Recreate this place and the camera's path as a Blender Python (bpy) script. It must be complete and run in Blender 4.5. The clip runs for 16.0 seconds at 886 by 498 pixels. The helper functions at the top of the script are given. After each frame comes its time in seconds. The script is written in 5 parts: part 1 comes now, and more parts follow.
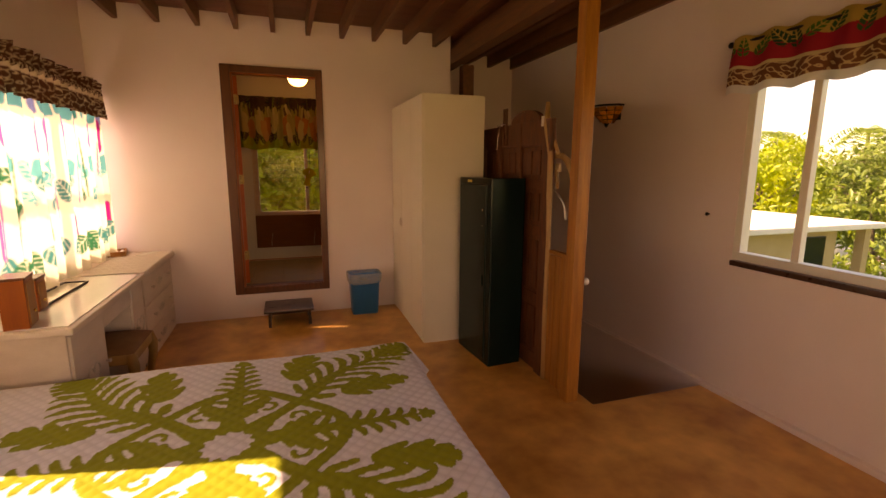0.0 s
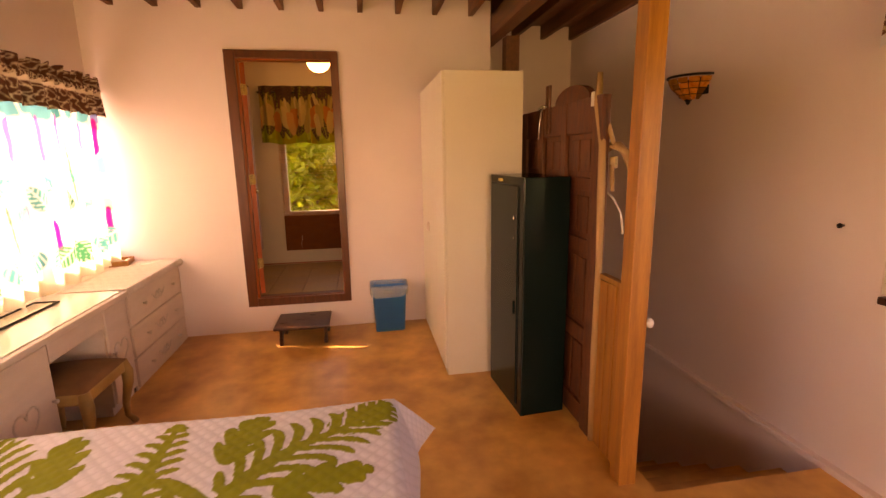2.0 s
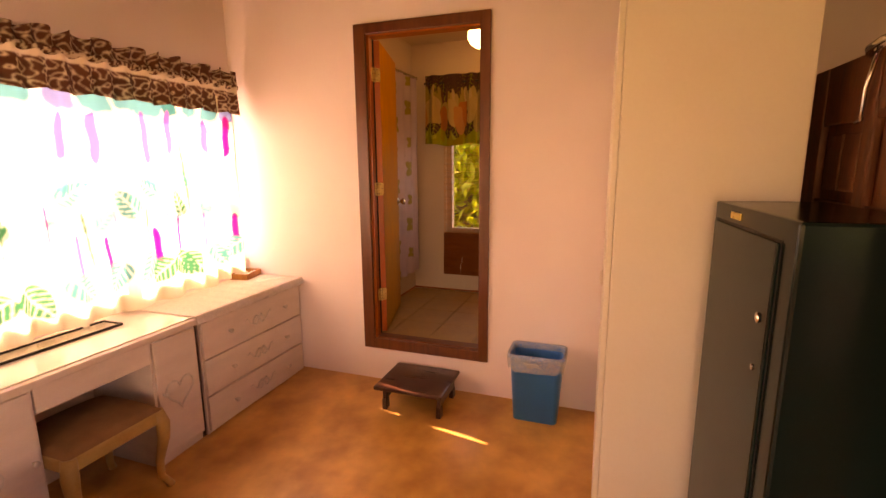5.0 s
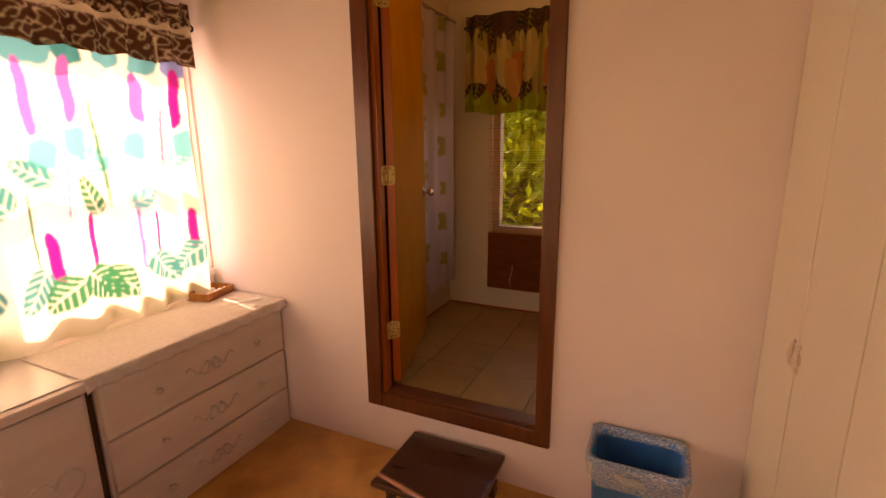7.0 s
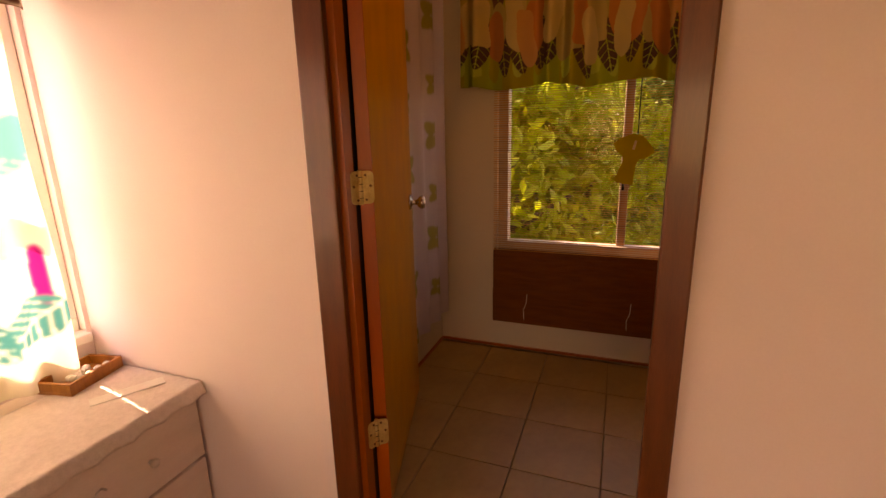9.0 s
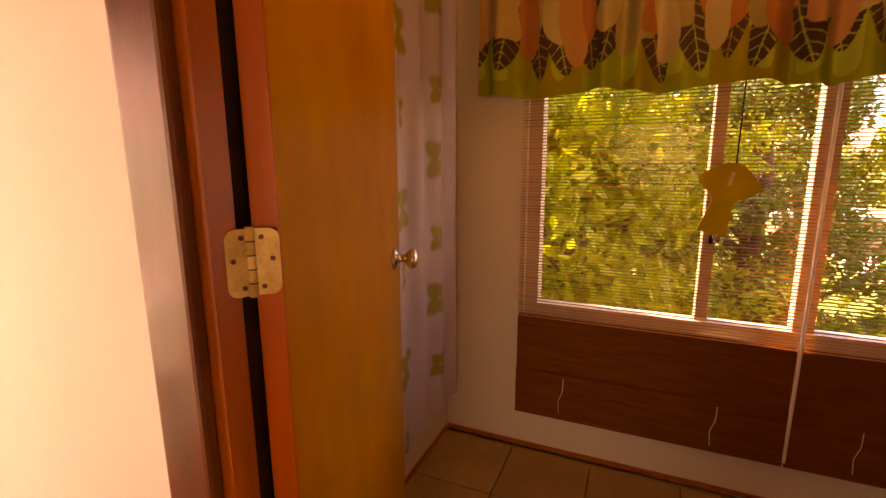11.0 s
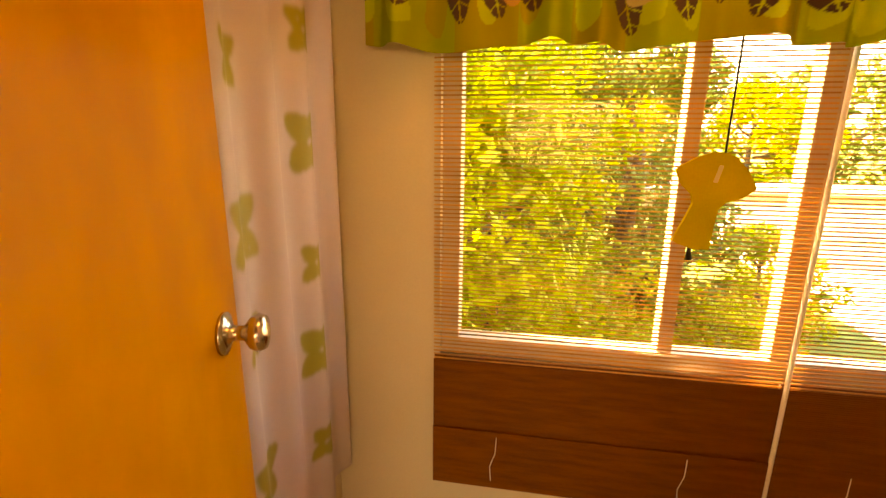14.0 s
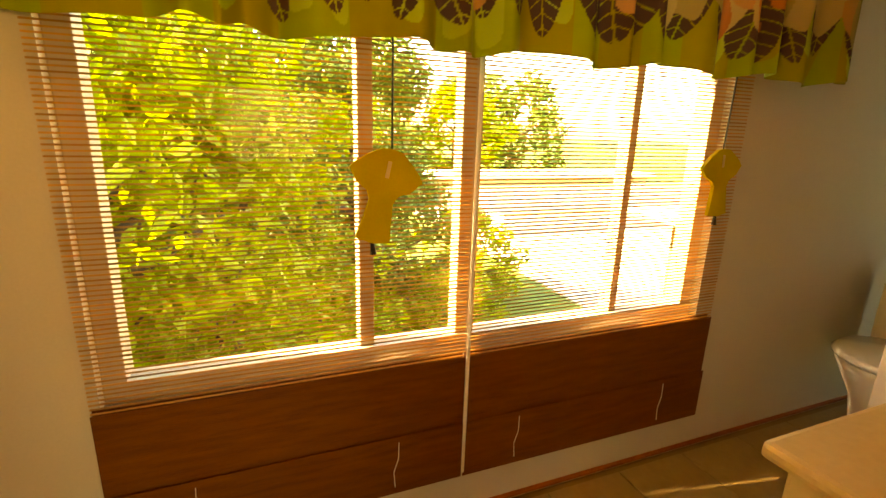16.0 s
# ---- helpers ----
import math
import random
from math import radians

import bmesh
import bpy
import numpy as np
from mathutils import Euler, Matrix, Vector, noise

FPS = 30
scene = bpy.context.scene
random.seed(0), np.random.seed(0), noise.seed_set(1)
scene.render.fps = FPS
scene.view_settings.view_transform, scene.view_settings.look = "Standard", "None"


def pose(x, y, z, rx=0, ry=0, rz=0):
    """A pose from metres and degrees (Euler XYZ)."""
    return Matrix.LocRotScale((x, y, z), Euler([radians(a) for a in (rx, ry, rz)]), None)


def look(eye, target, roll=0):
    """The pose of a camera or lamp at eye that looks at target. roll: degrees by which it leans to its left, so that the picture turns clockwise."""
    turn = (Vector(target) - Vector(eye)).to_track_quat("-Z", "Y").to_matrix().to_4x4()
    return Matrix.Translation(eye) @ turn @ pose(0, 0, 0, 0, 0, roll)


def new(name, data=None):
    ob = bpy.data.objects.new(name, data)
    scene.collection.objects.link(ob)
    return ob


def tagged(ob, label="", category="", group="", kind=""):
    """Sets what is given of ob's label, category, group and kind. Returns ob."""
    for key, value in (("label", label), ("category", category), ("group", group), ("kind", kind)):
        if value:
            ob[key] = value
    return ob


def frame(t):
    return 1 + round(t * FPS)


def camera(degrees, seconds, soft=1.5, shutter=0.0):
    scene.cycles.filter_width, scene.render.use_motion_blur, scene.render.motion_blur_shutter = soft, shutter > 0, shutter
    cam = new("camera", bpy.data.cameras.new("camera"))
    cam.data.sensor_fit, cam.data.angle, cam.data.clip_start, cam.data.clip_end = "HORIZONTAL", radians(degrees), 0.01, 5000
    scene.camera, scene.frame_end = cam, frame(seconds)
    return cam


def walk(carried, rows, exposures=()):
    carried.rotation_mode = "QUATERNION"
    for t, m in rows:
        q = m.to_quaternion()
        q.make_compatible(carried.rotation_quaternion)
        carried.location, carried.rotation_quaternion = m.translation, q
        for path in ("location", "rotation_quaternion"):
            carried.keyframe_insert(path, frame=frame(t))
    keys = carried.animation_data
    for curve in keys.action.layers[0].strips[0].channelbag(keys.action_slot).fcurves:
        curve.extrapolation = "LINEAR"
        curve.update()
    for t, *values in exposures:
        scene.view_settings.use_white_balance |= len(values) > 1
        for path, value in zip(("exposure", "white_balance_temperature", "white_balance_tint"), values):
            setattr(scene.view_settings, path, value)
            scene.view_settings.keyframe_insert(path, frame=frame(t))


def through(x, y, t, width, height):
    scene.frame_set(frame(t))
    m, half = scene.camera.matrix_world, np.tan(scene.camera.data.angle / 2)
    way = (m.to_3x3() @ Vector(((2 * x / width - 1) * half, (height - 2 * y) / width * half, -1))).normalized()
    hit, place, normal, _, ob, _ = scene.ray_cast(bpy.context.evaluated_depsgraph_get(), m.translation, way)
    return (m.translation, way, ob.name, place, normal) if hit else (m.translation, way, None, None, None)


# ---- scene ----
cam = camera(87.3, 16.0)
PATH = [
    (0, (0.05, 0.229, 1.511), (0.68, 2.095, 1.164), 0.3),
    (0.5, (0.182, 0.388, 1.511), (0.727, 2.28, 1.157), 0.0),
    (1, (0.324, 0.547, 1.572), (0.79, 2.457, 1.202), 0.1),
    (1.5, (0.458, 0.689, 1.593), (0.857, 2.611, 1.211), -0.3),
    (2, (0.583, 0.85, 1.561), (0.909, 2.783, 1.165), -1.0),
    (2.5, (0.698, 1.045, 1.55), (0.918, 2.994, 1.158), -0.9),
    (3, (0.858, 1.274, 1.565), (0.911, 3.238, 1.194), -0.3),
    (3.5, (0.975, 1.521, 1.53), (0.843, 3.486, 1.183), -0.3),
    (4, (1.011, 1.745, 1.534), (0.717, 3.692, 1.183), -0.8),
    (4.5, (1.071, 1.967, 1.539), (0.595, 3.878, 1.193), -0.8),
    (4.7, (1.09, 2.064, 1.552), (0.54, 3.955, 1.203), -0.6),
    (7, (0.762, 3.265, 1.51), (-0.067, 5.032, 1.077), -0.6),
    (7.5, (0.595, 3.459, 1.524), (-0.167, 5.253, 1.076), -0.9),
    (8, (0.461, 3.654, 1.521), (-0.243, 5.466, 1.054), -1.2),
    (8.2, (0.415, 3.724, 1.525), (-0.259, 5.544, 1.044), -1.0),
    (10.3, (0.17, 4.426, 1.507), (-0.591, 6.213, 1.03), -2.0),
    (10.5, (0.155, 4.495, 1.514), (-0.624, 6.282, 1.065), -1.6),
    (11, (0.105, 4.62, 1.513), (-0.677, 6.42, 1.128), -0.3),
    (11.5, (0.052, 4.704, 1.503), (-0.691, 6.521, 1.123), 1.0),
    (12, (0.007, 4.81, 1.501), (-0.723, 6.63, 1.111), -0.1),
    (12.5, (-0.033, 4.899, 1.506), (-0.731, 6.732, 1.113), -0.6),
    (13, (-0.088, 4.955, 1.498), (-0.68, 6.822, 1.093), -0.1),
    (13.5, (-0.088, 5.029, 1.503), (-0.587, 6.915, 1.062), 0.1),
    (14, (-0.086, 5.131, 1.531), (-0.415, 7.043, 1.045), 0.4),
    (14.5, (-0.074, 5.211, 1.557), (-0.183, 7.132, 1.008), -0.7),
    (15, (-0.033, 5.218, 1.579), (0.019, 7.128, 0.989), -0.5),
    (15.5, (-0.011, 5.212, 1.55), (0.321, 7.109, 1.009), 1.2),
    (16, (0.059, 5.212, 1.541), (0.781, 7.009, 1.04), 1.8),
]
walk(cam, [(t, look(eye, target, roll)) for t, eye, target, roll in PATH],
     exposures=[(0, 1.52, 12400, 37), (0.7, 2.05, 12400, 43), (1.5, 2.42, 12600, 47), (2.5, 2.87, 12800, 51), (3.5, 2.92, 13000, 59), (4.5, 2.87, 13000, 57), (7, 2.06, 11700, 45), (8, 1.99, 11700, 46), (10.5, 2.56, 12500, 48),
                (11, 2.81, 14000, 56), (11.5, 3.37, 17500, 53), (12, 3.77, 22500, 40), (12.5, 3.96, 26500, 35), (13.5, 4.06, 24500, 28), (14.5, 4.01, 20500, 16), (16, 3.77, 18500, 4)])

# ---- world, sun and large lights ----
SUN_UP = radians(42)
world = bpy.data.worlds.new("sky")
scene.world = world
world.use_nodes = True
wt = world.node_tree
sky = wt.nodes.new("ShaderNodeTexSky")
sky.sky_type = "NISHITA"
sky.sun_disc = False
sky.sun_elevation = SUN_UP
sky.sun_rotation = radians(-78)
wt.links.new(sky.outputs[0], wt.nodes["Background"].inputs[0])
wt.nodes["Background"].inputs[1].default_value = 0.15
sun = new("sun", bpy.data.lights.new("sun", "SUN"))
sun.data.energy, sun.data.angle, sun.data.color = 4.5, radians(0.55), (1.0, 0.93, 0.82)
sun.matrix_world = look((-20, 4, 18), (-20 + 0.98 * math.cos(SUN_UP), 4 - 0.2 * math.cos(SUN_UP), 18 - math.sin(SUN_UP)))


def area_lamp(name, m, w, h, watts, colour):
    ob = new(name, bpy.data.lights.new(name, "AREA"))
    ob.data.shape, ob.data.size, ob.data.size_y, ob.data.energy, ob.data.color = "RECTANGLE", w, h, watts, colour
    ob.matrix_world = m
    return ob


# added warm fill lamp at the unseen south end, brightens the room
area_lamp("south_fill_light", look((0.9, -2.28, 1.5), (0.9, 0, 1.35)), 2.6, 1.2, 9.75, (1, 0.76, 0.40))
area_lamp("west_window_daylight", look((-1.58, 3.5, 1.42), (0, 3.5, 1.42)), 2.7, 1.15, 9.75, (1, 0.80, 0.95))


# ---- materials ----
def surf(name, a, b, scale=5.0, fine=70.0, rough=0.6, bump=0.1, metal=0.0, stretch=(1, 1, 1), vary=0.0, attr=False, clear=0.0, contrast=1.0, through=0.0, spec=0.5):
    """Two colours mixed by a coarse and a fine noise in metres, with relief; attr: the colour comes from the woven or printed pattern."""
    m = bpy.data.materials.new(name)
    m.use_nodes = True
    t = m.node_tree
    p = t.nodes["Principled BSDF"]
    co = t.nodes.new("ShaderNodeTexCoord")
    mp = t.nodes.new("ShaderNodeMapping")
    mp.inputs["Scale"].default_value = stretch
    t.links.new(co.outputs["Object"], mp.inputs[0])
    n1, n2 = t.nodes.new("ShaderNodeTexNoise"), t.nodes.new("ShaderNodeTexNoise")
    for n, sc, de in ((n1, scale, 4), (n2, fine, 3)):
        n.inputs["Scale"].default_value, n.inputs["Detail"].default_value = sc, de
        t.links.new(mp.outputs[0], n.inputs["Vector"])
    mix = t.nodes.new("ShaderNodeMix")
    mix.data_type = "FLOAT"
    mix.inputs[0].default_value = 0.3
    t.links.new(n1.outputs[0], mix.inputs[2]), t.links.new(n2.outputs[0], mix.inputs[3])
    ramp = t.nodes.new("ShaderNodeMapRange")
    ramp.inputs[1].default_value, ramp.inputs[2].default_value = 0.5 - 0.2 / contrast, 0.5 + 0.2 / contrast
    t.links.new(mix.outputs[0], ramp.inputs[0])
    col = t.nodes.new("ShaderNodeMix")
    col.data_type = "RGBA"
    t.links.new(ramp.outputs[0], col.inputs[0])
    col.inputs[6].default_value, col.inputs[7].default_value = (*a, 1), (*b, 1)
    out = col.outputs[2]
    if attr:
        at = t.nodes.new("ShaderNodeAttribute")
        at.attribute_name = "print"
        mul = t.nodes.new("ShaderNodeMix")
        mul.data_type, mul.blend_type = "RGBA", "MULTIPLY"
        mul.inputs[0].default_value = 1.0
        t.links.new(at.outputs[0], mul.inputs[6]), t.links.new(out, mul.inputs[7])
        out = mul.outputs[2]
    if vary:
        oi = t.nodes.new("ShaderNodeObjectInfo")
        mr = t.nodes.new("ShaderNodeMapRange")
        mr.inputs[3].default_value, mr.inputs[4].default_value = 1 - vary, 1 + vary
        t.links.new(oi.outputs["Random"], mr.inputs[0])
        hsv = t.nodes.new("ShaderNodeHueSaturation")
        t.links.new(mr.outputs[0], hsv.inputs["Value"]), t.links.new(out, hsv.inputs["Color"])
        out = hsv.outputs[0]
    t.links.new(out, p.inputs["Base Color"])
    p.inputs["Roughness"].default_value, p.inputs["Metallic"].default_value = rough, metal
    p.inputs["Specular IOR Level"].default_value = spec
    rr = t.nodes.new("ShaderNodeMapRange")
    rr.inputs[3].default_value, rr.inputs[4].default_value = max(0.03, rough - 0.1), min(1, rough + 0.1)
    t.links.new(n1.outputs[0], rr.inputs[0]), t.links.new(rr.outputs[0], p.inputs["Roughness"])
    if clear:
        p.inputs["Coat Weight"].default_value, p.inputs["Coat Roughness"].default_value = clear, 0.12
    if bump:
        bp = t.nodes.new("ShaderNodeBump")
        bp.inputs["Strength"].default_value, bp.inputs["Distance"].default_value = bump, 0.004
        t.links.new(mix.outputs[0], bp.inputs["Height"]), t.links.new(bp.outputs[0], p.inputs["Normal"])
    if through:
        tr = t.nodes.new("ShaderNodeBsdfTranslucent")
        ms = t.nodes.new("ShaderNodeMixShader")
        ms.inputs[0].default_value = through
        t.links.new(out, tr.inputs[0]), t.links.new(p.outputs[0], ms.inputs[1]), t.links.new(tr.outputs[0], ms.inputs[2])
        t.links.new(ms.outputs[0], t.nodes["Material Output"].inputs[0])
    return m


def glow(name, colour, strength):
    m = bpy.data.materials.new(name)
    m.use_nodes = True
    p = m.node_tree.nodes["Principled BSDF"]
    p.inputs["Base Color"].default_value = (*colour, 1)
    p.inputs["Emission Color"].default_value = (*colour, 1)
    p.inputs["Emission Strength"].default_value = strength
    return m


def clear_glass(name):
    m = bpy.data.materials.new(name)
    m.use_nodes = True
    t = m.node_tree
    t.nodes.remove(t.nodes["Principled BSDF"])
    a, b, mx = (t.nodes.new(n) for n in ("ShaderNodeBsdfTransparent", "ShaderNodeBsdfGlossy", "ShaderNodeMixShader"))
    b.inputs["Roughness"].default_value, mx.inputs[0].default_value = 0.02, 0.012
    t.links.new(a.outputs[0], mx.inputs[1]), t.links.new(b.outputs[0], mx.inputs[2])
    t.links.new(mx.outputs[0], t.nodes["Material Output"].inputs[0])
    return m


def thin_plastic(name):
    m = bpy.data.materials.new(name)
    m.use_nodes = True
    t = m.node_tree
    p = t.nodes["Principled BSDF"]
    p.inputs["Base Color"].default_value, p.inputs["Roughness"].default_value = (0.75, 0.76, 0.78, 1), 0.25
    a, mx, n, r = (t.nodes.new(k) for k in ("ShaderNodeBsdfTransparent", "ShaderNodeMixShader", "ShaderNodeTexNoise", "ShaderNodeMapRange"))
    n.inputs["Scale"].default_value = 45
    r.inputs[1].default_value, r.inputs[2].default_value, r.inputs[3].default_value, r.inputs[4].default_value = 0.4, 0.65, 0.12, 0.7
    t.links.new(n.outputs[0], r.inputs[0]), t.links.new(r.outputs[0], mx.inputs[0])
    t.links.new(a.outputs[0], mx.inputs[1]), t.links.new(p.outputs[0], mx.inputs[2])
    t.links.new(mx.outputs[0], t.nodes["Material Output"].inputs[0])
    return m


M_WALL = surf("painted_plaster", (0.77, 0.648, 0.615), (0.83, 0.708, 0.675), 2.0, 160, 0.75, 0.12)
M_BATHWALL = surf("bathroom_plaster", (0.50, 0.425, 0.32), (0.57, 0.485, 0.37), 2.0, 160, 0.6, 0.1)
M_FLOOR = surf("stained_concrete", (0.45, 0.19, 0.042), (0.86, 0.46, 0.145), 2.6, 8, 0.32, 0.06, contrast=1.25, clear=0.15)
M_RAFTER = surf("rafter_wood", (0.11, 0.042, 0.018), (0.22, 0.085, 0.036), 5, 60, 0.6, 0.3, stretch=(6, 0.6, 6))
M_BOARD = surf("ceiling_board_wood", (0.13, 0.042, 0.020), (0.20, 0.068, 0.034), 4, 60, 0.6, 0.3, stretch=(0.6, 6, 6))
M_POST = surf("pine_post_wood", (0.27, 0.092, 0.017), (0.50, 0.205, 0.044), 4, 45, 0.45, 0.2, stretch=(7, 7, 0.5))
M_CASING = surf("dark_stained_casing", (0.085, 0.022, 0.007), (0.16, 0.045, 0.014), 4, 50, 0.35, 0.2, stretch=(8, 8, 0.8), clear=0.2)
M_JAMB = surf("reddish_stained_jamb", (0.26, 0.052, 0.005), (0.37, 0.085, 0.008), 4, 50, 0.4, 0.2, stretch=(8, 8, 0.6))
M_DOOR = surf("varnished_birch_door", (0.36, 0.125, 0.004), (0.60, 0.25, 0.009), 2.4, 9, 0.42, 0.04, stretch=(1.5, 1.5, 0.8), clear=0.06, spec=0.25)
M_WHITE = surf("white_laminate", (0.75, 0.67, 0.54), (0.80, 0.72, 0.59), 3, 90, 0.45, 0.03)
M_DRESSER = surf("whitewashed_dresser_paint", (0.66, 0.54, 0.46), (0.77, 0.65, 0.56), 4, 60, 0.5, 0.1, stretch=(2, 1, 4))
M_CARVED = surf("faded_carving", (0.60, 0.52, 0.45), (0.68, 0.60, 0.53), 30, 90, 0.6, 0.2)
M_SAFE = surf("green_black_enamel", (0.0032, 0.0105, 0.0098), (0.0048, 0.015, 0.014), 1.5, 200, 0.2, 0.02, spec=0.22)
M_OLD = surf("old_carved_teak", (0.052, 0.012, 0.004), (0.185, 0.053, 0.014), 9, 50, 0.6, 0.9, stretch=(4, 4, 0.8))
M_OLDEDGE = surf("pale_split_wood", (0.42, 0.24, 0.10), (0.58, 0.36, 0.17), 6, 60, 0.6, 0.3, stretch=(5, 5, 0.6))
M_DARK = surf("dark_mahogany", (0.035, 0.012, 0.006), (0.075, 0.025, 0.012), 5, 60, 0.3, 0.15, stretch=(1, 6, 6), clear=0.35)
M_BLUE = surf("blue_plastic", (0.012, 0.18, 0.52), (0.018, 0.22, 0.58), 4, 120, 0.35, 0.03)
M_LINER = thin_plastic("thin_plastic_liner")
M_VINYL = surf("white_vinyl_frame", (0.74, 0.70, 0.62), (0.80, 0.76, 0.68), 6, 120, 0.4, 0.03)
# white vinyl again, with the shade of the backlit frame in its colour
M_VINYL_SHADED = surf("shaded_vinyl_frame", (0.46, 0.36, 0.27), (0.52, 0.41, 0.31), 6, 120, 0.45, 0.03)
M_GLASS = clear_glass("window_glass")
M_QUILT = surf("quilted_cotton", (0.9, 0.9, 0.92), (1, 1, 1), 9, 55, 0.85, 0.7, attr=True)
M_PRINT = surf("printed_curtain_cotton", (0.92, 0.92, 0.92), (1, 1, 1), 9, 300, 0.9, 0.2, attr=True, through=0.40)
M_PRINT_THICK = surf("printed_valance_cotton", (0.85, 0.85, 0.85), (1, 1, 1), 9, 300, 0.9, 0.3, attr=True, through=0.22)
M_PRINT_BATH = surf("lined_valance_cotton", (0.85, 0.85, 0.85), (1, 1, 1), 9, 300, 0.9, 0.3, attr=True, through=0.08)
M_BRASS = surf("brass", (0.66, 0.46, 0.13), (0.80, 0.60, 0.22), 30, 200, 0.28, 0.1, metal=1.0)
M_CHROME = surf("satin_nickel", (0.55, 0.53, 0.50), (0.66, 0.64, 0.6), 30, 200, 0.18, 0.03, metal=1.0)
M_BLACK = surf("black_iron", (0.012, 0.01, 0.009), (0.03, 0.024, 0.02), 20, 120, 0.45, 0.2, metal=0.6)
# one bamboo in two copies: lighter where backlit, darker in the shaded folds
M_SLAT = surf("backlit_brown_bamboo", (0.42, 0.20, 0.07), (0.60, 0.33, 0.125), 8, 90, 0.6, 0.1, stretch=(1, 8, 8), vary=0.25, through=0.62, spec=0.2)
M_SLAT_SHADED = surf("shaded_matchstick_bamboo", (0.10, 0.024, 0.003), (0.19, 0.052, 0.007), 8, 90, 0.6, 0.1, stretch=(1, 8, 8), spec=0.2)
M_TILE = surf("beige_vinyl_tile", (0.28, 0.175, 0.06), (0.38, 0.25, 0.095), 5, 40, 0.4, 0.08, vary=0.06)
M_GROUT = surf("dark_tile_joint", (0.24, 0.145, 0.05), (0.29, 0.18, 0.07), 9, 90, 0.8, 0.1)
M_YELLOW = surf("yellow_felt", (0.44, 0.33, 0.012), (0.56, 0.42, 0.02), 12, 200, 0.8, 0.3, through=0.3)
M_CREAM = surf("cream_painted_wood", (0.55, 0.42, 0.20), (0.68, 0.54, 0.29), 6, 70, 0.45, 0.15)
M_STOOL = surf("tan_painted_wood", (0.36, 0.21, 0.065), (0.50, 0.31, 0.11), 6, 70, 0.45, 0.15)
M_SEAT = surf("worn_brown_upholstery", (0.20, 0.095, 0.04), (0.30, 0.15, 0.065), 10, 240, 0.9, 0.5)
M_PORCELAIN = surf("white_porcelain", (0.78, 0.77, 0.74), (0.82, 0.81, 0.78), 3, 50, 0.12, 0.0, clear=0.5)
M_TAN = surf("tan_laminate", (0.50, 0.31, 0.12), (0.62, 0.41, 0.18), 3, 50, 0.45, 0.05)
M_CORD = surf("white_cord", (0.7, 0.66, 0.58), (0.8, 0.76, 0.68), 40, 200, 0.8, 0.2)
# two leaf copies, sun painted into the bright one, shade into the dark
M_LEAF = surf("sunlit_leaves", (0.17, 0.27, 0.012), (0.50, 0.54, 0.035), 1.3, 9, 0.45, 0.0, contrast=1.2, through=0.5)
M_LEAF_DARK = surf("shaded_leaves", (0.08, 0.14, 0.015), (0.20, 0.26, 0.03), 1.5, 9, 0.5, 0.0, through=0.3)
M_BARK = surf("grey_brown_bark", (0.08, 0.055, 0.035), (0.16, 0.11, 0.07), 8, 50, 0.9, 0.6, stretch=(3, 3, 1))
M_GRASS = surf("lawn_grass", (0.08, 0.14, 0.02), (0.16, 0.22, 0.04), 0.7, 14, 0.9, 0.5)
M_PAVE = surf("pale_concrete_paving", (0.50, 0.46, 0.40), (0.62, 0.58, 0.51), 1.5, 25, 0.85, 0.2)
M_ROOF = surf("pale_roof_membrane", (0.60, 0.55, 0.48), (0.72, 0.67, 0.6), 2, 30, 0.8, 0.2)
M_STUCCO = surf("cream_stucco", (0.36, 0.25, 0.12), (0.44, 0.32, 0.17), 3, 70, 0.85, 0.3)


# ---- building helpers ----
def box(bm, x0, y0, z0, x1, y1, z1, bevel=0.0, m=None):
    vs = [bm.verts.new((x, y, z)) for x in (x0, x1) for y in (y0, y1) for z in (z0, z1)]
    fs = [bm.faces.new([vs[i] for i in f]) for f in ((0, 1, 3, 2), (4, 6, 7, 5), (0, 4, 5, 1), (2, 3, 7, 6), (0, 2, 6, 4), (1, 5, 7, 3))]
    if bevel:
        es = list({e for f in fs for e in f.edges})
        made = bmesh.ops.bevel(bm, geom=es, offset=bevel, segments=2, affect="EDGES", profile=0.6)
        vs = list({v for f in made["faces"] for v in f.verts} | {v for v in vs if v.is_valid})
    if m is not None:
        bmesh.ops.transform(bm, matrix=m, verts=vs)
    return bm


def block(*a, bevel=0.0, m=None):
    return box(bmesh.new(), *a, bevel=bevel, m=m)


def rod(bm, a, b, r0, r1=None, n=12):
    a, b = Vector(a), Vector(b)
    q = (b - a).to_track_quat("Z", "Y").to_matrix()
    rings = []
    for p, r in ((a, r0), (b, r0 if r1 is None else r1)):
        rings.append([bm.verts.new(p + q @ Vector((r * math.cos(i * math.tau / n), r * math.sin(i * math.tau / n), 0))) for i in range(n)])
    for i in range(n):
        bm.faces.new((rings[0][i], rings[0][(i + 1) % n], rings[1][(i + 1) % n], rings[1][i])).smooth = True
    bm.faces.new(rings[0][::-1]), bm.faces.new(rings[1])
    return bm


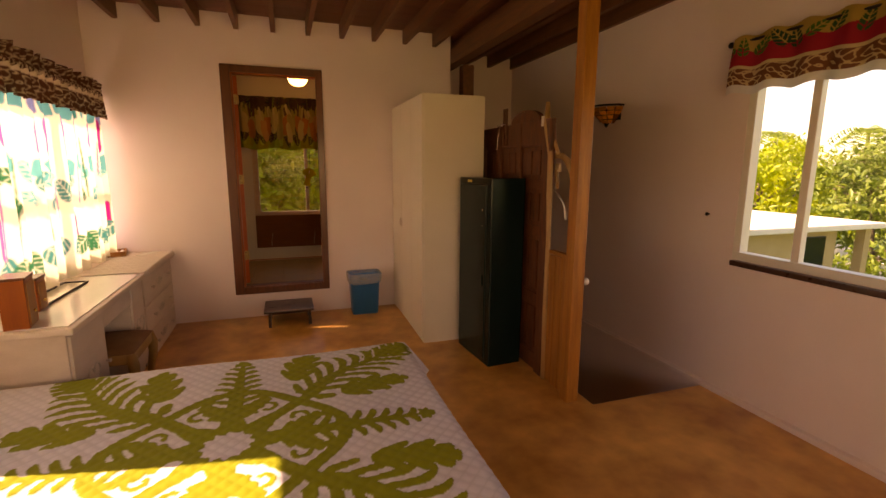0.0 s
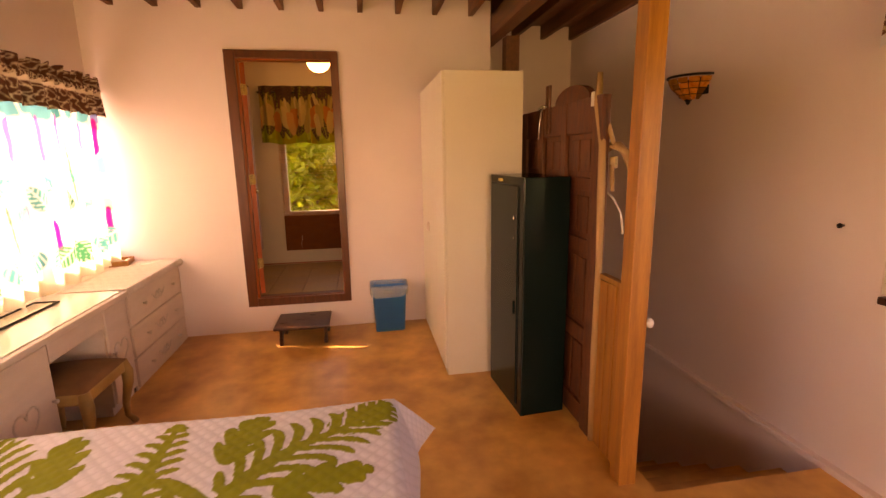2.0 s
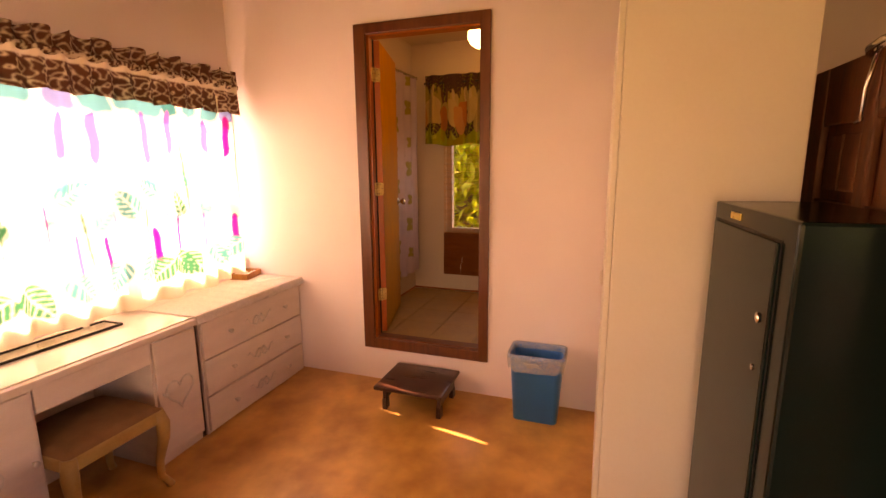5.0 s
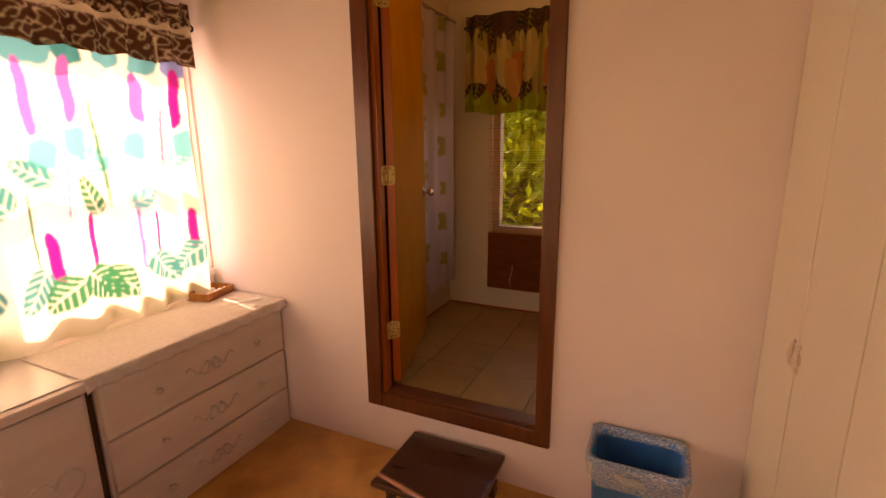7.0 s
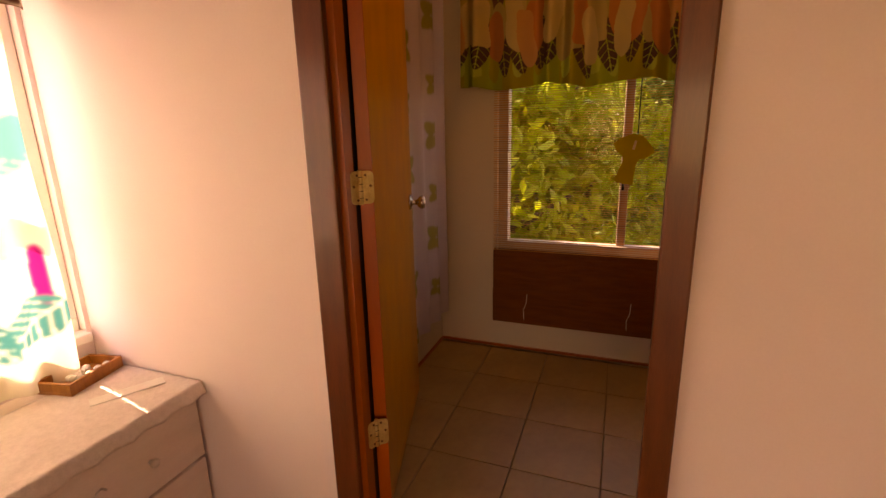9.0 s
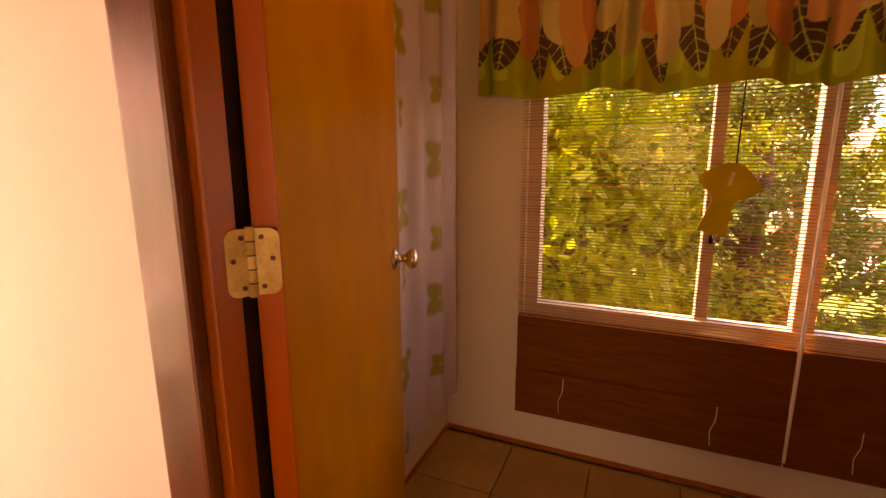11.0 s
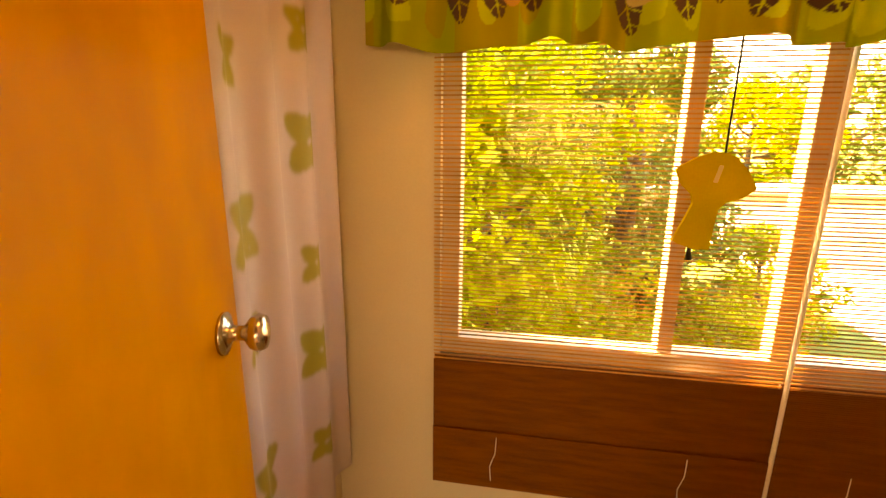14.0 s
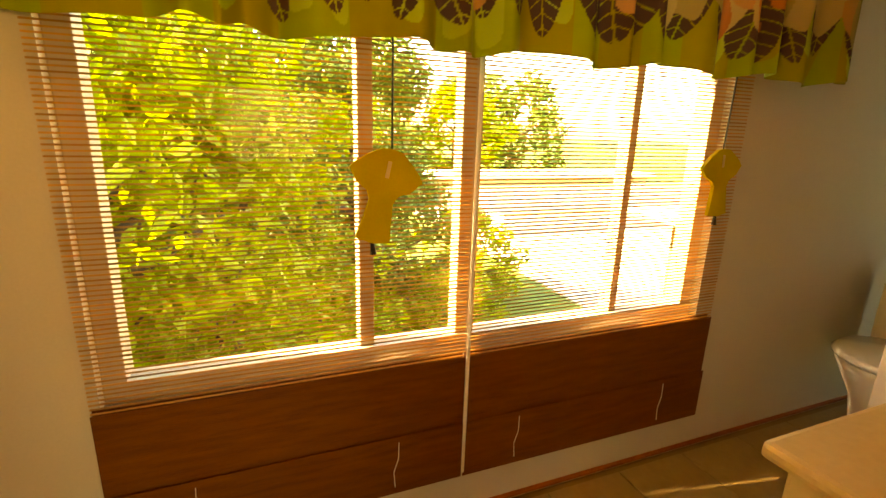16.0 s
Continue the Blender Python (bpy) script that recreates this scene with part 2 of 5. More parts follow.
def lathe(bm, at, profile, n=20, axis="Z"):
    """Turns a profile of (radius, height) about an axis through at."""
    rot = {"Z": Matrix.Identity(3), "X": Matrix.Rotation(radians(90), 3, "Y"), "Y": Matrix.Rotation(radians(-90), 3, "X")}[axis]
    rows = [[bm.verts.new(Vector(at) + rot @ Vector((r * math.cos(i * math.tau / n), r * math.sin(i * math.tau / n), h))) for i in range(n)] for r, h in profile]
    for p, q in zip(rows, rows[1:]):
        for i in range(n):
            bm.faces.new((p[i], p[(i + 1) % n], q[(i + 1) % n], q[i])).smooth = True
    bm.faces.new(rows[0][::-1]), bm.faces.new(rows[-1])
    return bm


def tube(bm, points, radii, n=8):
    """A bent tube through points."""
    pts = [Vector(p) for p in points]
    rows = []
    for i, p in enumerate(pts):
        d = (pts[min(i + 1, len(pts) - 1)] - pts[max(i - 1, 0)]).normalized()
        ref = Vector((0, 1, 0)) if abs(d.y) < 0.8 else Vector((1, 0, 0))
        e = d.cross(ref).normalized()
        q = Matrix((e, d.cross(e), d)).transposed()
        r = radii[i] if isinstance(radii, (list, tuple)) else radii
        rows.append([bm.verts.new(p + q @ Vector((r * math.cos(k * math.tau / n), r * math.sin(k * math.tau / n), 0))) for k in range(n)])
    for p, q in zip(rows, rows[1:]):
        for k in range(n):
            bm.faces.new((p[k], p[(k + 1) % n], q[(k + 1) % n], q[k])).smooth = True
    bm.faces.new(rows[0][::-1]), bm.faces.new(rows[-1])
    return bm


def mesh_of(name, bm, material):
    bmesh.ops.recalc_face_normals(bm, faces=bm.faces)
    me = bpy.data.meshes.new(name)
    bm.to_mesh(me)
    bm.free()
    me.materials.append(material)
    return me


def thing(name, at, label, category, group="", kind=""):
    ob = new(name)
    ob.location = at
    ob.empty_display_size = 0.1
    return tagged(ob, label, category, group, kind)


def hang_on(ob, parent):
    ob.parent = parent
    ob.matrix_parent_inverse = Matrix.Translation(-parent.location) if parent.type == "EMPTY" else Matrix.Identity(4)
    return ob


def part(name, bm, material, parent, label=""):
    ob = new(name, mesh_of(name, bm, material))
    hang_on(ob, parent)
    return tagged(ob, label)


def solid(name, bm, material, label="", category="", kind="", group=""):
    return tagged(new(name, mesh_of(name, bm, material)), label, category, group, kind)


def sheet(name, fn, nu, nv, material, colour=None, thick=0.0, bleed=0):
    """A cloth or sheet: fn(u, v) gives places, colour(u, v) the printed pattern, u and v arrays from 0 to 1."""
    u, v = np.meshgrid(np.linspace(0, 1, nu), np.linspace(0, 1, nv), indexing="ij")
    p = np.stack(np.broadcast_arrays(*fn(u, v)), -1).reshape(-1, 3)
    k = np.arange(nu * nv).reshape(nu, nv)
    f = np.stack([k[:-1, :-1], k[1:, :-1], k[1:, 1:], k[:-1, 1:]], -1).reshape(-1, 4)
    me = bpy.data.meshes.new(name)
    me.from_pydata(p.tolist(), [], f.tolist())
    if colour is not None:
        c = np.ones((nu * nv, 4), np.float32)
        dye = colour(u, v)
        for _ in range(bleed):
            e = np.pad(dye, ((1, 1), (1, 1), (0, 0)), mode="edge")
            dye = (2 * dye + e[:-2, 1:-1] + e[2:, 1:-1] + e[1:-1, :-2] + e[1:-1, 2:]) / 6
        c[:, :3] = dye.reshape(-1, 3)
        me.color_attributes.new("print", "FLOAT_COLOR", "POINT").data.foreach_set("color", c.ravel())
    me.shade_smooth()
    me.materials.append(material)
    ob = new(name, me)
    if thick:
        md = ob.modifiers.new("cloth", "SOLIDIFY")
        md.thickness = thick
    return ob


# ---- the large structure ----
LOW, TOP = -2.8, 2.84


def wall(name, label, blocks, material=M_WALL):
    bm = bmesh.new()
    for b in blocks:
        box(bm, *b)
    return solid(name, bm, material, label, "wall", "structure")


def floor_mesh():
    """Slab with an uneven, slightly rising end towards the raised doorway."""
    bm = box(block(-1.6, -2.3, -0.25, 1.87, 3.7, 0), 1.87, -2.3, -0.25, 2.8, 2.56, 0)
    end = box(bmesh.new(), -1.6, 3.7, -0.25, 1.87, 5.0, 0)
    for v in end.verts:
        if v.co.z > -0.1 and v.co.y > 4.9:
            v.co.z = RISE
    me = bpy.data.meshes.new("floor_end")
    end.to_mesh(me)
    end.free()
    bm.from_mesh(me)
    return bm


RISE = 0.045
solid("floor", floor_mesh(), M_FLOOR, "brown acid-stained concrete floor with blotches", "floor", "structure")
wall("wall_west", "white painted plaster wall with curtained windows", [
    (-1.59, -2.3, LOW, -1.47, 1.15, TOP), (-1.59, 2.18, LOW, -1.47, 2.3, TOP), (-1.59, 4.985, LOW, -1.47, 6.5, TOP),
    (-1.59, 1.15, LOW, -1.47, 2.18, 0.98), (-1.59, 1.15, 1.98, -1.47, 2.18, TOP), (-1.59, 2.3, LOW, -1.47, 4.985, 0.86), (-1.59, 2.3, 2.02, -1.47, 4.985, TOP)])
wall("wall_north", "white painted plaster wall with a raised doorway", [
    (-1.47, 5.0, -0.25, -0.39, 5.075, TOP), (0.39, 5.0, -0.25, 1.73, 5.075, TOP), (-0.39, 5.0, -0.25, 0.39, 5.075, 0.335), (-0.39, 5.0, 2.36, 0.39, 5.075, TOP)])
wall("wall_east", "painted plaster wall beside the stairs with a window", [
    (2.8, -2.3, LOW, 2.92, 0.95, TOP), (2.8, 2.46, LOW, 2.92, 5.84, TOP), (2.8, 0.95, LOW, 2.92, 2.46, 0.93), (2.8, 0.95, 2.06, 2.92, 2.46, TOP)])
# unseen wall, its opening added to go with the south fill lamp
wall("wall_south", "plain painted plaster wall, unseen, with an added wide opening", [(-1.59, -2.42, LOW, -0.5, -2.3, TOP), (2.3, -2.42, LOW, 2.92, -2.3, TOP), (-0.5, -2.42, LOW, 2.3, -2.3, 0.85), (-0.5, -2.42, 2.15, 2.3, -2.3, TOP)])
wall("wall_stairwell", "painted plaster wall at the far end of the stairwell", [(1.73, 5.72, LOW, 2.8, 5.84, TOP), (1.61, 5.075, LOW, 1.73, 5.84, TOP)])
wall("wall_stairwell_side", "painted wall under the floor edge beside the stairs", [(1.77, 2.53, LOW, 1.87, 5.12, -0.25), (1.87, 2.46, LOW, 2.8, 2.56, -0.25)])
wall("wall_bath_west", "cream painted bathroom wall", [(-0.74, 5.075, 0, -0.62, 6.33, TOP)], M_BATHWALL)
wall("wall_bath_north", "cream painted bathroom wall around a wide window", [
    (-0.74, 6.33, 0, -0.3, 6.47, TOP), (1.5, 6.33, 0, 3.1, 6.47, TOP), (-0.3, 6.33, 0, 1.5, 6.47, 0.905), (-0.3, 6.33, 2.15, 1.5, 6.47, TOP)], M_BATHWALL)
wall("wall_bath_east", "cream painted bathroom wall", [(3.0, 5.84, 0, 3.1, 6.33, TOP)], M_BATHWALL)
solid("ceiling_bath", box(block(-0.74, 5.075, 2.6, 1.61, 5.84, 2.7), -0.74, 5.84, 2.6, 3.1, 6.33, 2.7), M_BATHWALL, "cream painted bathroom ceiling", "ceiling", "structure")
bath_floor = solid("floor_bath", box(block(-0.62, 5.075, 0.2, 1.61, 5.84, 0.345), -0.62, 5.84, 0.2, 3.0, 6.33, 0.345), M_GROUT, "beige vinyl tile bathroom floor", "floor", "structure")

# ceiling boards and rafters
bm = bmesh.new()
for i in range(42):
    y = -2.3 + i * 0.2
    box(bm, -1.59, y + 0.002, TOP, 2.92, y + 0.197, TOP + 0.03)
box(bm, -1.6, -2.45, TOP + 0.032, 2.95, 6.5, TOP + 0.1)
solid("ceiling", bm, M_BOARD, "reddish brown boarded ceiling over open rafters", "ceiling", "structure")
for i in range(14):
    x = -1.22 + i * 0.308 - 0.02
    solid("rafter", block(x, -2.3, 2.71, x + 0.042, 5.0 if x < 1.65 else 5.72, TOP, bevel=0.004), M_RAFTER, "dark stained wooden rafter under the ceiling boards", "rafter", "structure", "rafters")
solid("header_beam", block(1.74, 2.6, 2.56, 1.86, 5.72, 2.71, bevel=0.005), M_RAFTER, "dark stained beam carrying rafters over the stair edge", "beam", "structure")

# stairs going down
bm = bmesh.new()
for i in range(10):
    box(bm, 1.87, 2.53 + i * 0.27, LOW, 2.8, 2.53 + (i + 1) * 0.27, -0.18 * (i + 1))
solid("staircase", bm, M_FLOOR, "brown stained concrete stairs leading down", "stairs", "structure")
solid("ledge_east", block(2.755, -2.3, 0.0, 2.8, 5.72, 0.035, bevel=0.006), M_WALL, "narrow painted plaster ledge along the wall foot", "trim", "structure")

# doorway: casing, jamb, sill and the open door
cas = thing("door_1", (0, 5.0, 0.28), "dark stained casing of a raised bathroom doorway with its birch door swung open", "door", kind="structure")
part("casing_left", block(-0.456, 4.978, 0.28, -0.375, 5.0, 2.41, bevel=0.006), M_CASING, cas)
part("casing_right", block(0.368, 4.978, 0.28, 0.431, 5.0, 2.41, bevel=0.006), M_CASING, cas)
part("casing_top", block(-0.375, 4.979, 2.345, 0.375, 5.0, 2.41, bevel=0.006), M_CASING, cas)
part("casing_bottom", block(-0.375, 4.979, 0.28, 0.375, 5.0, 0.352, bevel=0.006), M_CASING, cas)
part("jamb_left", box(block(-0.39, 5.0, 0.335, -0.365, 5.041, 2.36), -0.366, 5.0, 0.35, -0.357, 5.04, 2.345), M_JAMB, cas)
# black colour puts the shade of the hinge-side gap onto this jamb face
part("rabbet", block(-0.39, 5.041, 0.335, -0.365, 5.08, 2.36), M_BLACK, cas, "rabbet behind the jamb, blackened for the shade in the gap")
part("jamb_right", block(0.377, 5.0, 0.335, 0.39, 5.08, 2.36), M_JAMB, cas)
part("jamb_top", block(-0.365, 5.0, 2.335, 0.377, 5.08, 2.36), M_JAMB, cas)
part("threshold", block(-0.365, 5.0, 0.335, 0.377, 5.08, 0.362, bevel=0.005), M_CASING, cas)
DOOR = pose(-0.359, 5.063, 0.375, 0, 0, 106)
leaf = part("door_leaf", block(0.012, -0.036, 0, 0.70, 0, 1.955, bevel=0.003, m=DOOR), M_DOOR, cas, "smooth varnished birch door leaf")
KNOB = DOOR @ Matrix.Translation((0.635, -0.036, 0.875))
part("edge_band", block(0.006, -0.0365, 0, 0.0125, 0.0005, 1.955, bevel=0.001, m=DOOR), surf("red_stained_door_edge", (0.38, 0.06, 0.004), (0.50, 0.095, 0.007), 3, 40, 0.4, 0.1, stretch=(5, 5, 0.6)), leaf, "red-orange stained door edge")
kb = bmesh.new()
lathe(kb, (0, 0, 0), [(0.031, 0), (0.031, 0.005), (0.02, 0.009), (0.011, 0.014), (0.011, 0.03), (0.024, 0.04), (0.028, 0.05), (0.024, 0.06), (0.008, 0.064)], 24, "Z")
bmesh.ops.transform(kb, matrix=KNOB @ pose(0, 0, 0, 90, 0, 0), verts=kb.verts)
part("door_knob", kb, M_CHROME, leaf, "round satin nickel door knob")


M_HINGE = surf("worn_brass_plate", (0.42, 0.26, 0.08), (0.74, 0.58, 0.26), 26, 180, 0.38, 0.15, metal=0.35)


def hinge(z):
    """Butt hinge, its two rounded plates opened flat between jamb and door edge."""
    h = part("hinge", rod(bmesh.new(), (-0.345, 5.049, z - 0.045), (-0.345, 5.049, z + 0.045), 0.0058, n=12), M_HINGE, cas, "worn brass butt hinge with rounded plates")
    for k in range(1, 5):
        zz = z - 0.045 + k * 0.018
        part("knuckle_gap", rod(bmesh.new(), (-0.345, 5.049, zz - 0.0008), (-0.345, 5.049, zz + 0.0008), 0.0062, n=12), M_BLACK, h)
    for end, flip in ((Vector((-0.357, 5.020, 0)), -1), (Vector((-0.318, 5.071, 0)), 1)):
        root = Vector((-0.345, 5.050, 0))
        way = (end - root).normalized()
        out = Vector((-way.y, way.x, 0)) * -flip
        L, r = (end - root).length, 0.013
        edge = [(0.002, -0.043)]
        for a0, cx, cz in ((-90, L - r, -0.043 + r), (0, L - r, 0.043 - r)):
            edge += [(cx + r * math.cos(radians(a0 + 15 * i)), cz + r * math.sin(radians(a0 + 15 * i))) for i in range(7)]
        edge.append((0.002, 0.043))
        bm = bmesh.new()
        a = [bm.verts.new(root + way * p + Vector((0, 0, z + q)) - out * 0.0012) for p, q in edge]
        b = [bm.verts.new(root + way * p + Vector((0, 0, z + q)) + out * 0.0012) for p, q in edge]
        bm.faces.new(a), bm.faces.new(b[::-1])
        for i in range(len(edge)):
            j = (i + 1) % len(edge)
            bm.faces.new((a[i], b[i], b[j], a[j]))
        bmesh.ops.recalc_face_normals(bm, faces=bm.faces)
        part("plate", bm, M_HINGE, h)
        for p, q in ((0.38, -0.032), (0.74, 0.004), (0.38, 0.032)):
            c = root + way * (p * L) + Vector((0, 0, z + q))
            part("screw", rod(bmesh.new(), c - out * 0.0026, c + out * 0.0026, 0.0034, n=8), M_OLD, h)


for z in (0.655, 1.385, 2.115):
    hinge(z)


# windows
def window(name, at, label, w, h, bars, turn, deep=0.07, vinyl=M_VINYL):
    """A vinyl window w wide and h high, its foot in the middle at at; bars: upright bars as (place, width, depth)."""
    M = pose(*at, 0, 0, turn)
    ob = thing(name, at, label, "window", kind="structure")
    f = bmesh.new()
    for a in ((-w / 2, 0, 0, w / 2, deep, 0.05), (-w / 2, 0, h - 0.05, w / 2, deep, h), (-w / 2, 0, 0.05, -w / 2 + 0.05, deep, h - 0.05), (w / 2 - 0.05, 0, 0.05, w / 2, deep, h - 0.05)):
        box(f, *a, bevel=0.004, m=M)
    part("window_frame", f, vinyl, ob)
    for x, bw, bd in bars:
        part("window_bar", block(x - bw / 2, 0.012, 0.05, x + bw / 2, 0.012 + bd, h - 0.05, bevel=0.004, m=M), vinyl, ob)
    xs = sorted([-w / 2 + 0.05, w / 2 - 0.05] + [b[0] for b in bars])
    for a, b in zip(xs, xs[1:]):
        p = part("pane", block(a, 0.034, 0.05, b, 0.038, h - 0.05, m=M), M_GLASS, ob)
        p.visible_shadow = False
    return ob


window("window_1", (2.803, 1.705, 0.93), "white vinyl sliding window with dark wooden sill", 1.51, 1.13, [(-0.37, 0.045, 0.045), (0.30, 0.05, 0.045)], -90)
part("window_sill", block(2.752, 0.88, 0.895, 2.80, 2.435, 0.93, bevel=0.008), M_DARK, bpy.data.objects["window_1"], "dark varnished wooden sill")
window("window_2", (-1.50, 3.6425, 0.86), "bright white window behind printed curtains", 2.68, 1.16, [(-0.44, 0.05, 0.045), (0.44, 0.05, 0.045)], 90)
part("window_rail", block(-1.56, 2.34, 1.36, -1.51, 4.91, 1.41, bevel=0.004), M_VINYL, bpy.data.objects["window_2"])
part("window_sill", block(-1.47, 2.25, 0.83, -1.43, 4.98, 0.862, bevel=0.006), M_VINYL, bpy.data.objects["window_2"])
window("window_3", (-1.50, 1.665, 0.98), "white window beside the bed with open sun", 1.02, 1.0, [(0.0, 0.03, 0.03)], 90)
window("window_4", (0.6, 6.36, 0.905), "vinyl bathroom window behind bamboo blinds, frame darkened for backlight", 1.8, 1.245, [(-0.29, 0.04, 0.05), (0.0, 0.06, 0.055), (0.55, 0.03, 0.05)], 0, vinyl=M_VINYL_SHADED)
solid("bath_quarter_round", box(block(-0.62, 6.318, 0.36, 3.0, 6.33, 0.371), -0.62, 5.08, 0.36, -0.608, 6.318, 0.371), M_JAMB, "thin reddish wood strip along the wall foot", "trim", "structure")

# ---- bedroom: posts, carved door and planks at the stair edge ----
post = thing("wooden_post", (1.815, 2.655, 0), "square knotty pine post beside the stair opening", "post")
shaft = part("shaft", block(1.741, 2.595, 0, 1.828, 2.682, 2.71, bevel=0.005), M_POST, post)
solid("rear_post", block(1.86, 4.96, LOW, 1.98, 5.08, 2.56, bevel=0.005), M_RAFTER, "square dark wooden post behind the wardrobe", "post")
pegm = lathe(bmesh.new(), (1.794, 2.664, 0.80), [(0.012, 0), (0.012, 0.02), (0.022, 0.03), (0.024, 0.042), (0.016, 0.052), (0.003, 0.055)], 18, "X")
solid("coat_peg", pegm, M_PORCELAIN, "small white porcelain peg screwed to the post", "peg")

guard = thing("plank_guard", (1.81, 2.84, 0), "low guard of upright orange pine planks beside the post", "guard rail")
for i in range(3):
    y = 2.712 + i * 0.082
    bmg = block(1.79, y, 0, 1.815, y + 0.078, 0.93 - i * 0.004, bevel=0.004)
    part("plank", bmg, M_POST, guard)
part("cap", block(1.785, 2.712, 0.93, 1.822, 2.955, 0.955, bevel=0.004), M_POST, guard)

old = thing("carved_door", (1.80, 3.5, 0), "weathered carved teak door leaning as a screen", "door panel")
part("backing", block(1.80, 2.99, 0, 1.822, 4.16, 1.84, bevel=0.004), M_OLD, old)
for y0, y1 in ((2.99, 3.09), (3.40, 3.47), (3.74, 3.80), (4.06, 4.16)):
    part("stile", block(1.776, y0, 0, 1.80, y1, 1.84, bevel=0.007), M_OLD, old)
for z0, z1 in ((0.02, 0.14), (0.52, 0.60), (1.02, 1.10), (1.36, 1.43), (1.66, 1.84)):
    for y0, y1 in ((3.09, 3.40), (3.47, 3.74), (3.80, 4.06)):
        part("rail", block(1.779, y0, z0, 1.80, y1, z1, bevel=0.006), M_OLD, old)
for z0, z1 in ((0.14, 0.52), (0.60, 1.02), (1.10, 1.36), (1.43, 1.66)):
    for y0, y1 in ((3.09, 3.40), (3.47, 3.74), (3.80, 4.06)):
        part("carved_panel", block(1.788, y0 + 0.03, z0 + 0.03, 1.80, (y0 + y1) / 2 - 0.006, z1 - 0.03, bevel=0.006), M_OLD, old)
        part("carved_panel", block(1.788, (y0 + y1) / 2 + 0.006, z0 + 0.03, 1.80, y1 - 0.03, z1 - 0.03, bevel=0.006), M_OLD, old)
arch = bmesh.new()
for y, r, h in ((3.36, 0.22, 0.085),):
    n = 20
    pts = [(y + r * math.cos(math.pi * i / n), 1.84 + h * math.sin(math.pi * i / n)) for i in range(n + 1)]
    a = [arch.verts.new((1.782, p, q)) for p, q in pts]
    b = [arch.verts.new((1.82, p, q)) for p, q in pts]
    arch.faces.new(a), arch.faces.new(b[::-1])
    for i in range(n + 1):
        j = (i + 1) % (n + 1)
        arch.faces.new((a[i], a[j], b[j], b[i]))
part("arched_crest", arch, M_OLD, old)
eb = bmesh.new()
tube(eb, [(1.788, 2.965, 0.0), (1.788, 2.975, 0.5), (1.788, 2.972, 1.0), (1.79, 2.99, 1.35), (1.79, 3.0, 1.6), (1.79, 3.06, 1.8), (1.80, 3.075, 1.95)], [0.018, 0.019, 0.017, 0.02, 0.018, 0.022, 0.014], 8)
part("split_edge", eb, M_OLDEDGE, old, "pale split wooden edge")
hw = bmesh.new()
tube(hw, [(1.77, 3.66, 1.845), (1.755, 3.70, 1.85), (1.75, 3.76, 1.838), (1.77, 3.8, 1.83)], 0.009)
tube(hw, [(1.765, 3.74, 1.84), (1.76, 3.77, 1.74), (1.768, 3.79, 1.66), (1.77, 3.82, 1.655)], 0.006)
part("handle", hw, M_CHROME, old, "pale bent iron handle")
part("tag", block(1.772, 3.075, 1.79, 1.778, 3.105, 1.86, bevel=0.002), M_CORD, old, "small white tag")
bolt_bars = bmesh.new()
for y in (3.645, 3.69):
    box(bolt_bars, 1.768, y - 0.012, 1.68, 1.78, y + 0.012, 1.97, bevel=0.003)
part("bolt", bolt_bars, M_OLD, old)
drift = thing("driftwood_coil", (1.86, 3.0, 1.45), "pale curved driftwood and cord hung beside the old door", "hanging decoration")
db = tube(bmesh.new(), [(1.80, 3.02, 1.78), (1.82, 3.0, 1.68), (1.83, 2.96, 1.60)], [0.012, 0.014, 0.01])
part("strap", db, M_OLDEDGE, drift)
part("branch", tube(bmesh.new(), [(1.83, 3.05, 1.56), (1.84, 3.0, 1.595), (1.845, 2.94, 1.59), (1.85, 2.88, 1.555), (1.85, 2.84, 1.50), (1.85, 2.82, 1.44)], [0.012, 0.02, 0.022, 0.022, 0.02, 0.012]), M_OLDEDGE, drift)
part("cord", tube(bmesh.new(), [(1.83, 3.05, 1.57), (1.84, 3.05, 1.45), (1.845, 3.04, 1.36), (1.85, 2.97, 1.33), (1.85, 2.90, 1.26), (1.85, 2.87, 1.17)], 0.006), M_CORD, drift)
part("pendant", block(1.835, 2.95, 1.485, 1.85, 3.01, 1.54, bevel=0.006), M_CREAM, drift)
part("strip", tube(bmesh.new(), [(1.84, 2.99, 1.5), (1.843, 2.985, 1.42), (1.84, 2.97, 1.37)], [0.012, 0.012, 0.008]), M_OLDEDGE, drift)

for ob in (post, guard, old, drift):
    ob.location += Vector((-0.03, 0.035, 0))

# wall sconce of amber glass beside the stairs
sconce = thing("wall_sconce", (2.8, 3.775, 1.95), "half-bowl wall sconce of amber mosaic glass in dark iron", "wall lamp")
M_AMBER = surf("amber_glass", (0.45, 0.13, 0.02), (0.80, 0.42, 0.12), 25, 90, 0.2, 0.1, vary=0.6, through=0.5, clear=0.4)


def bowl(t):
    return 0.165 * math.sin(0.3 + t * 1.27), -0.15 * (1 - t)


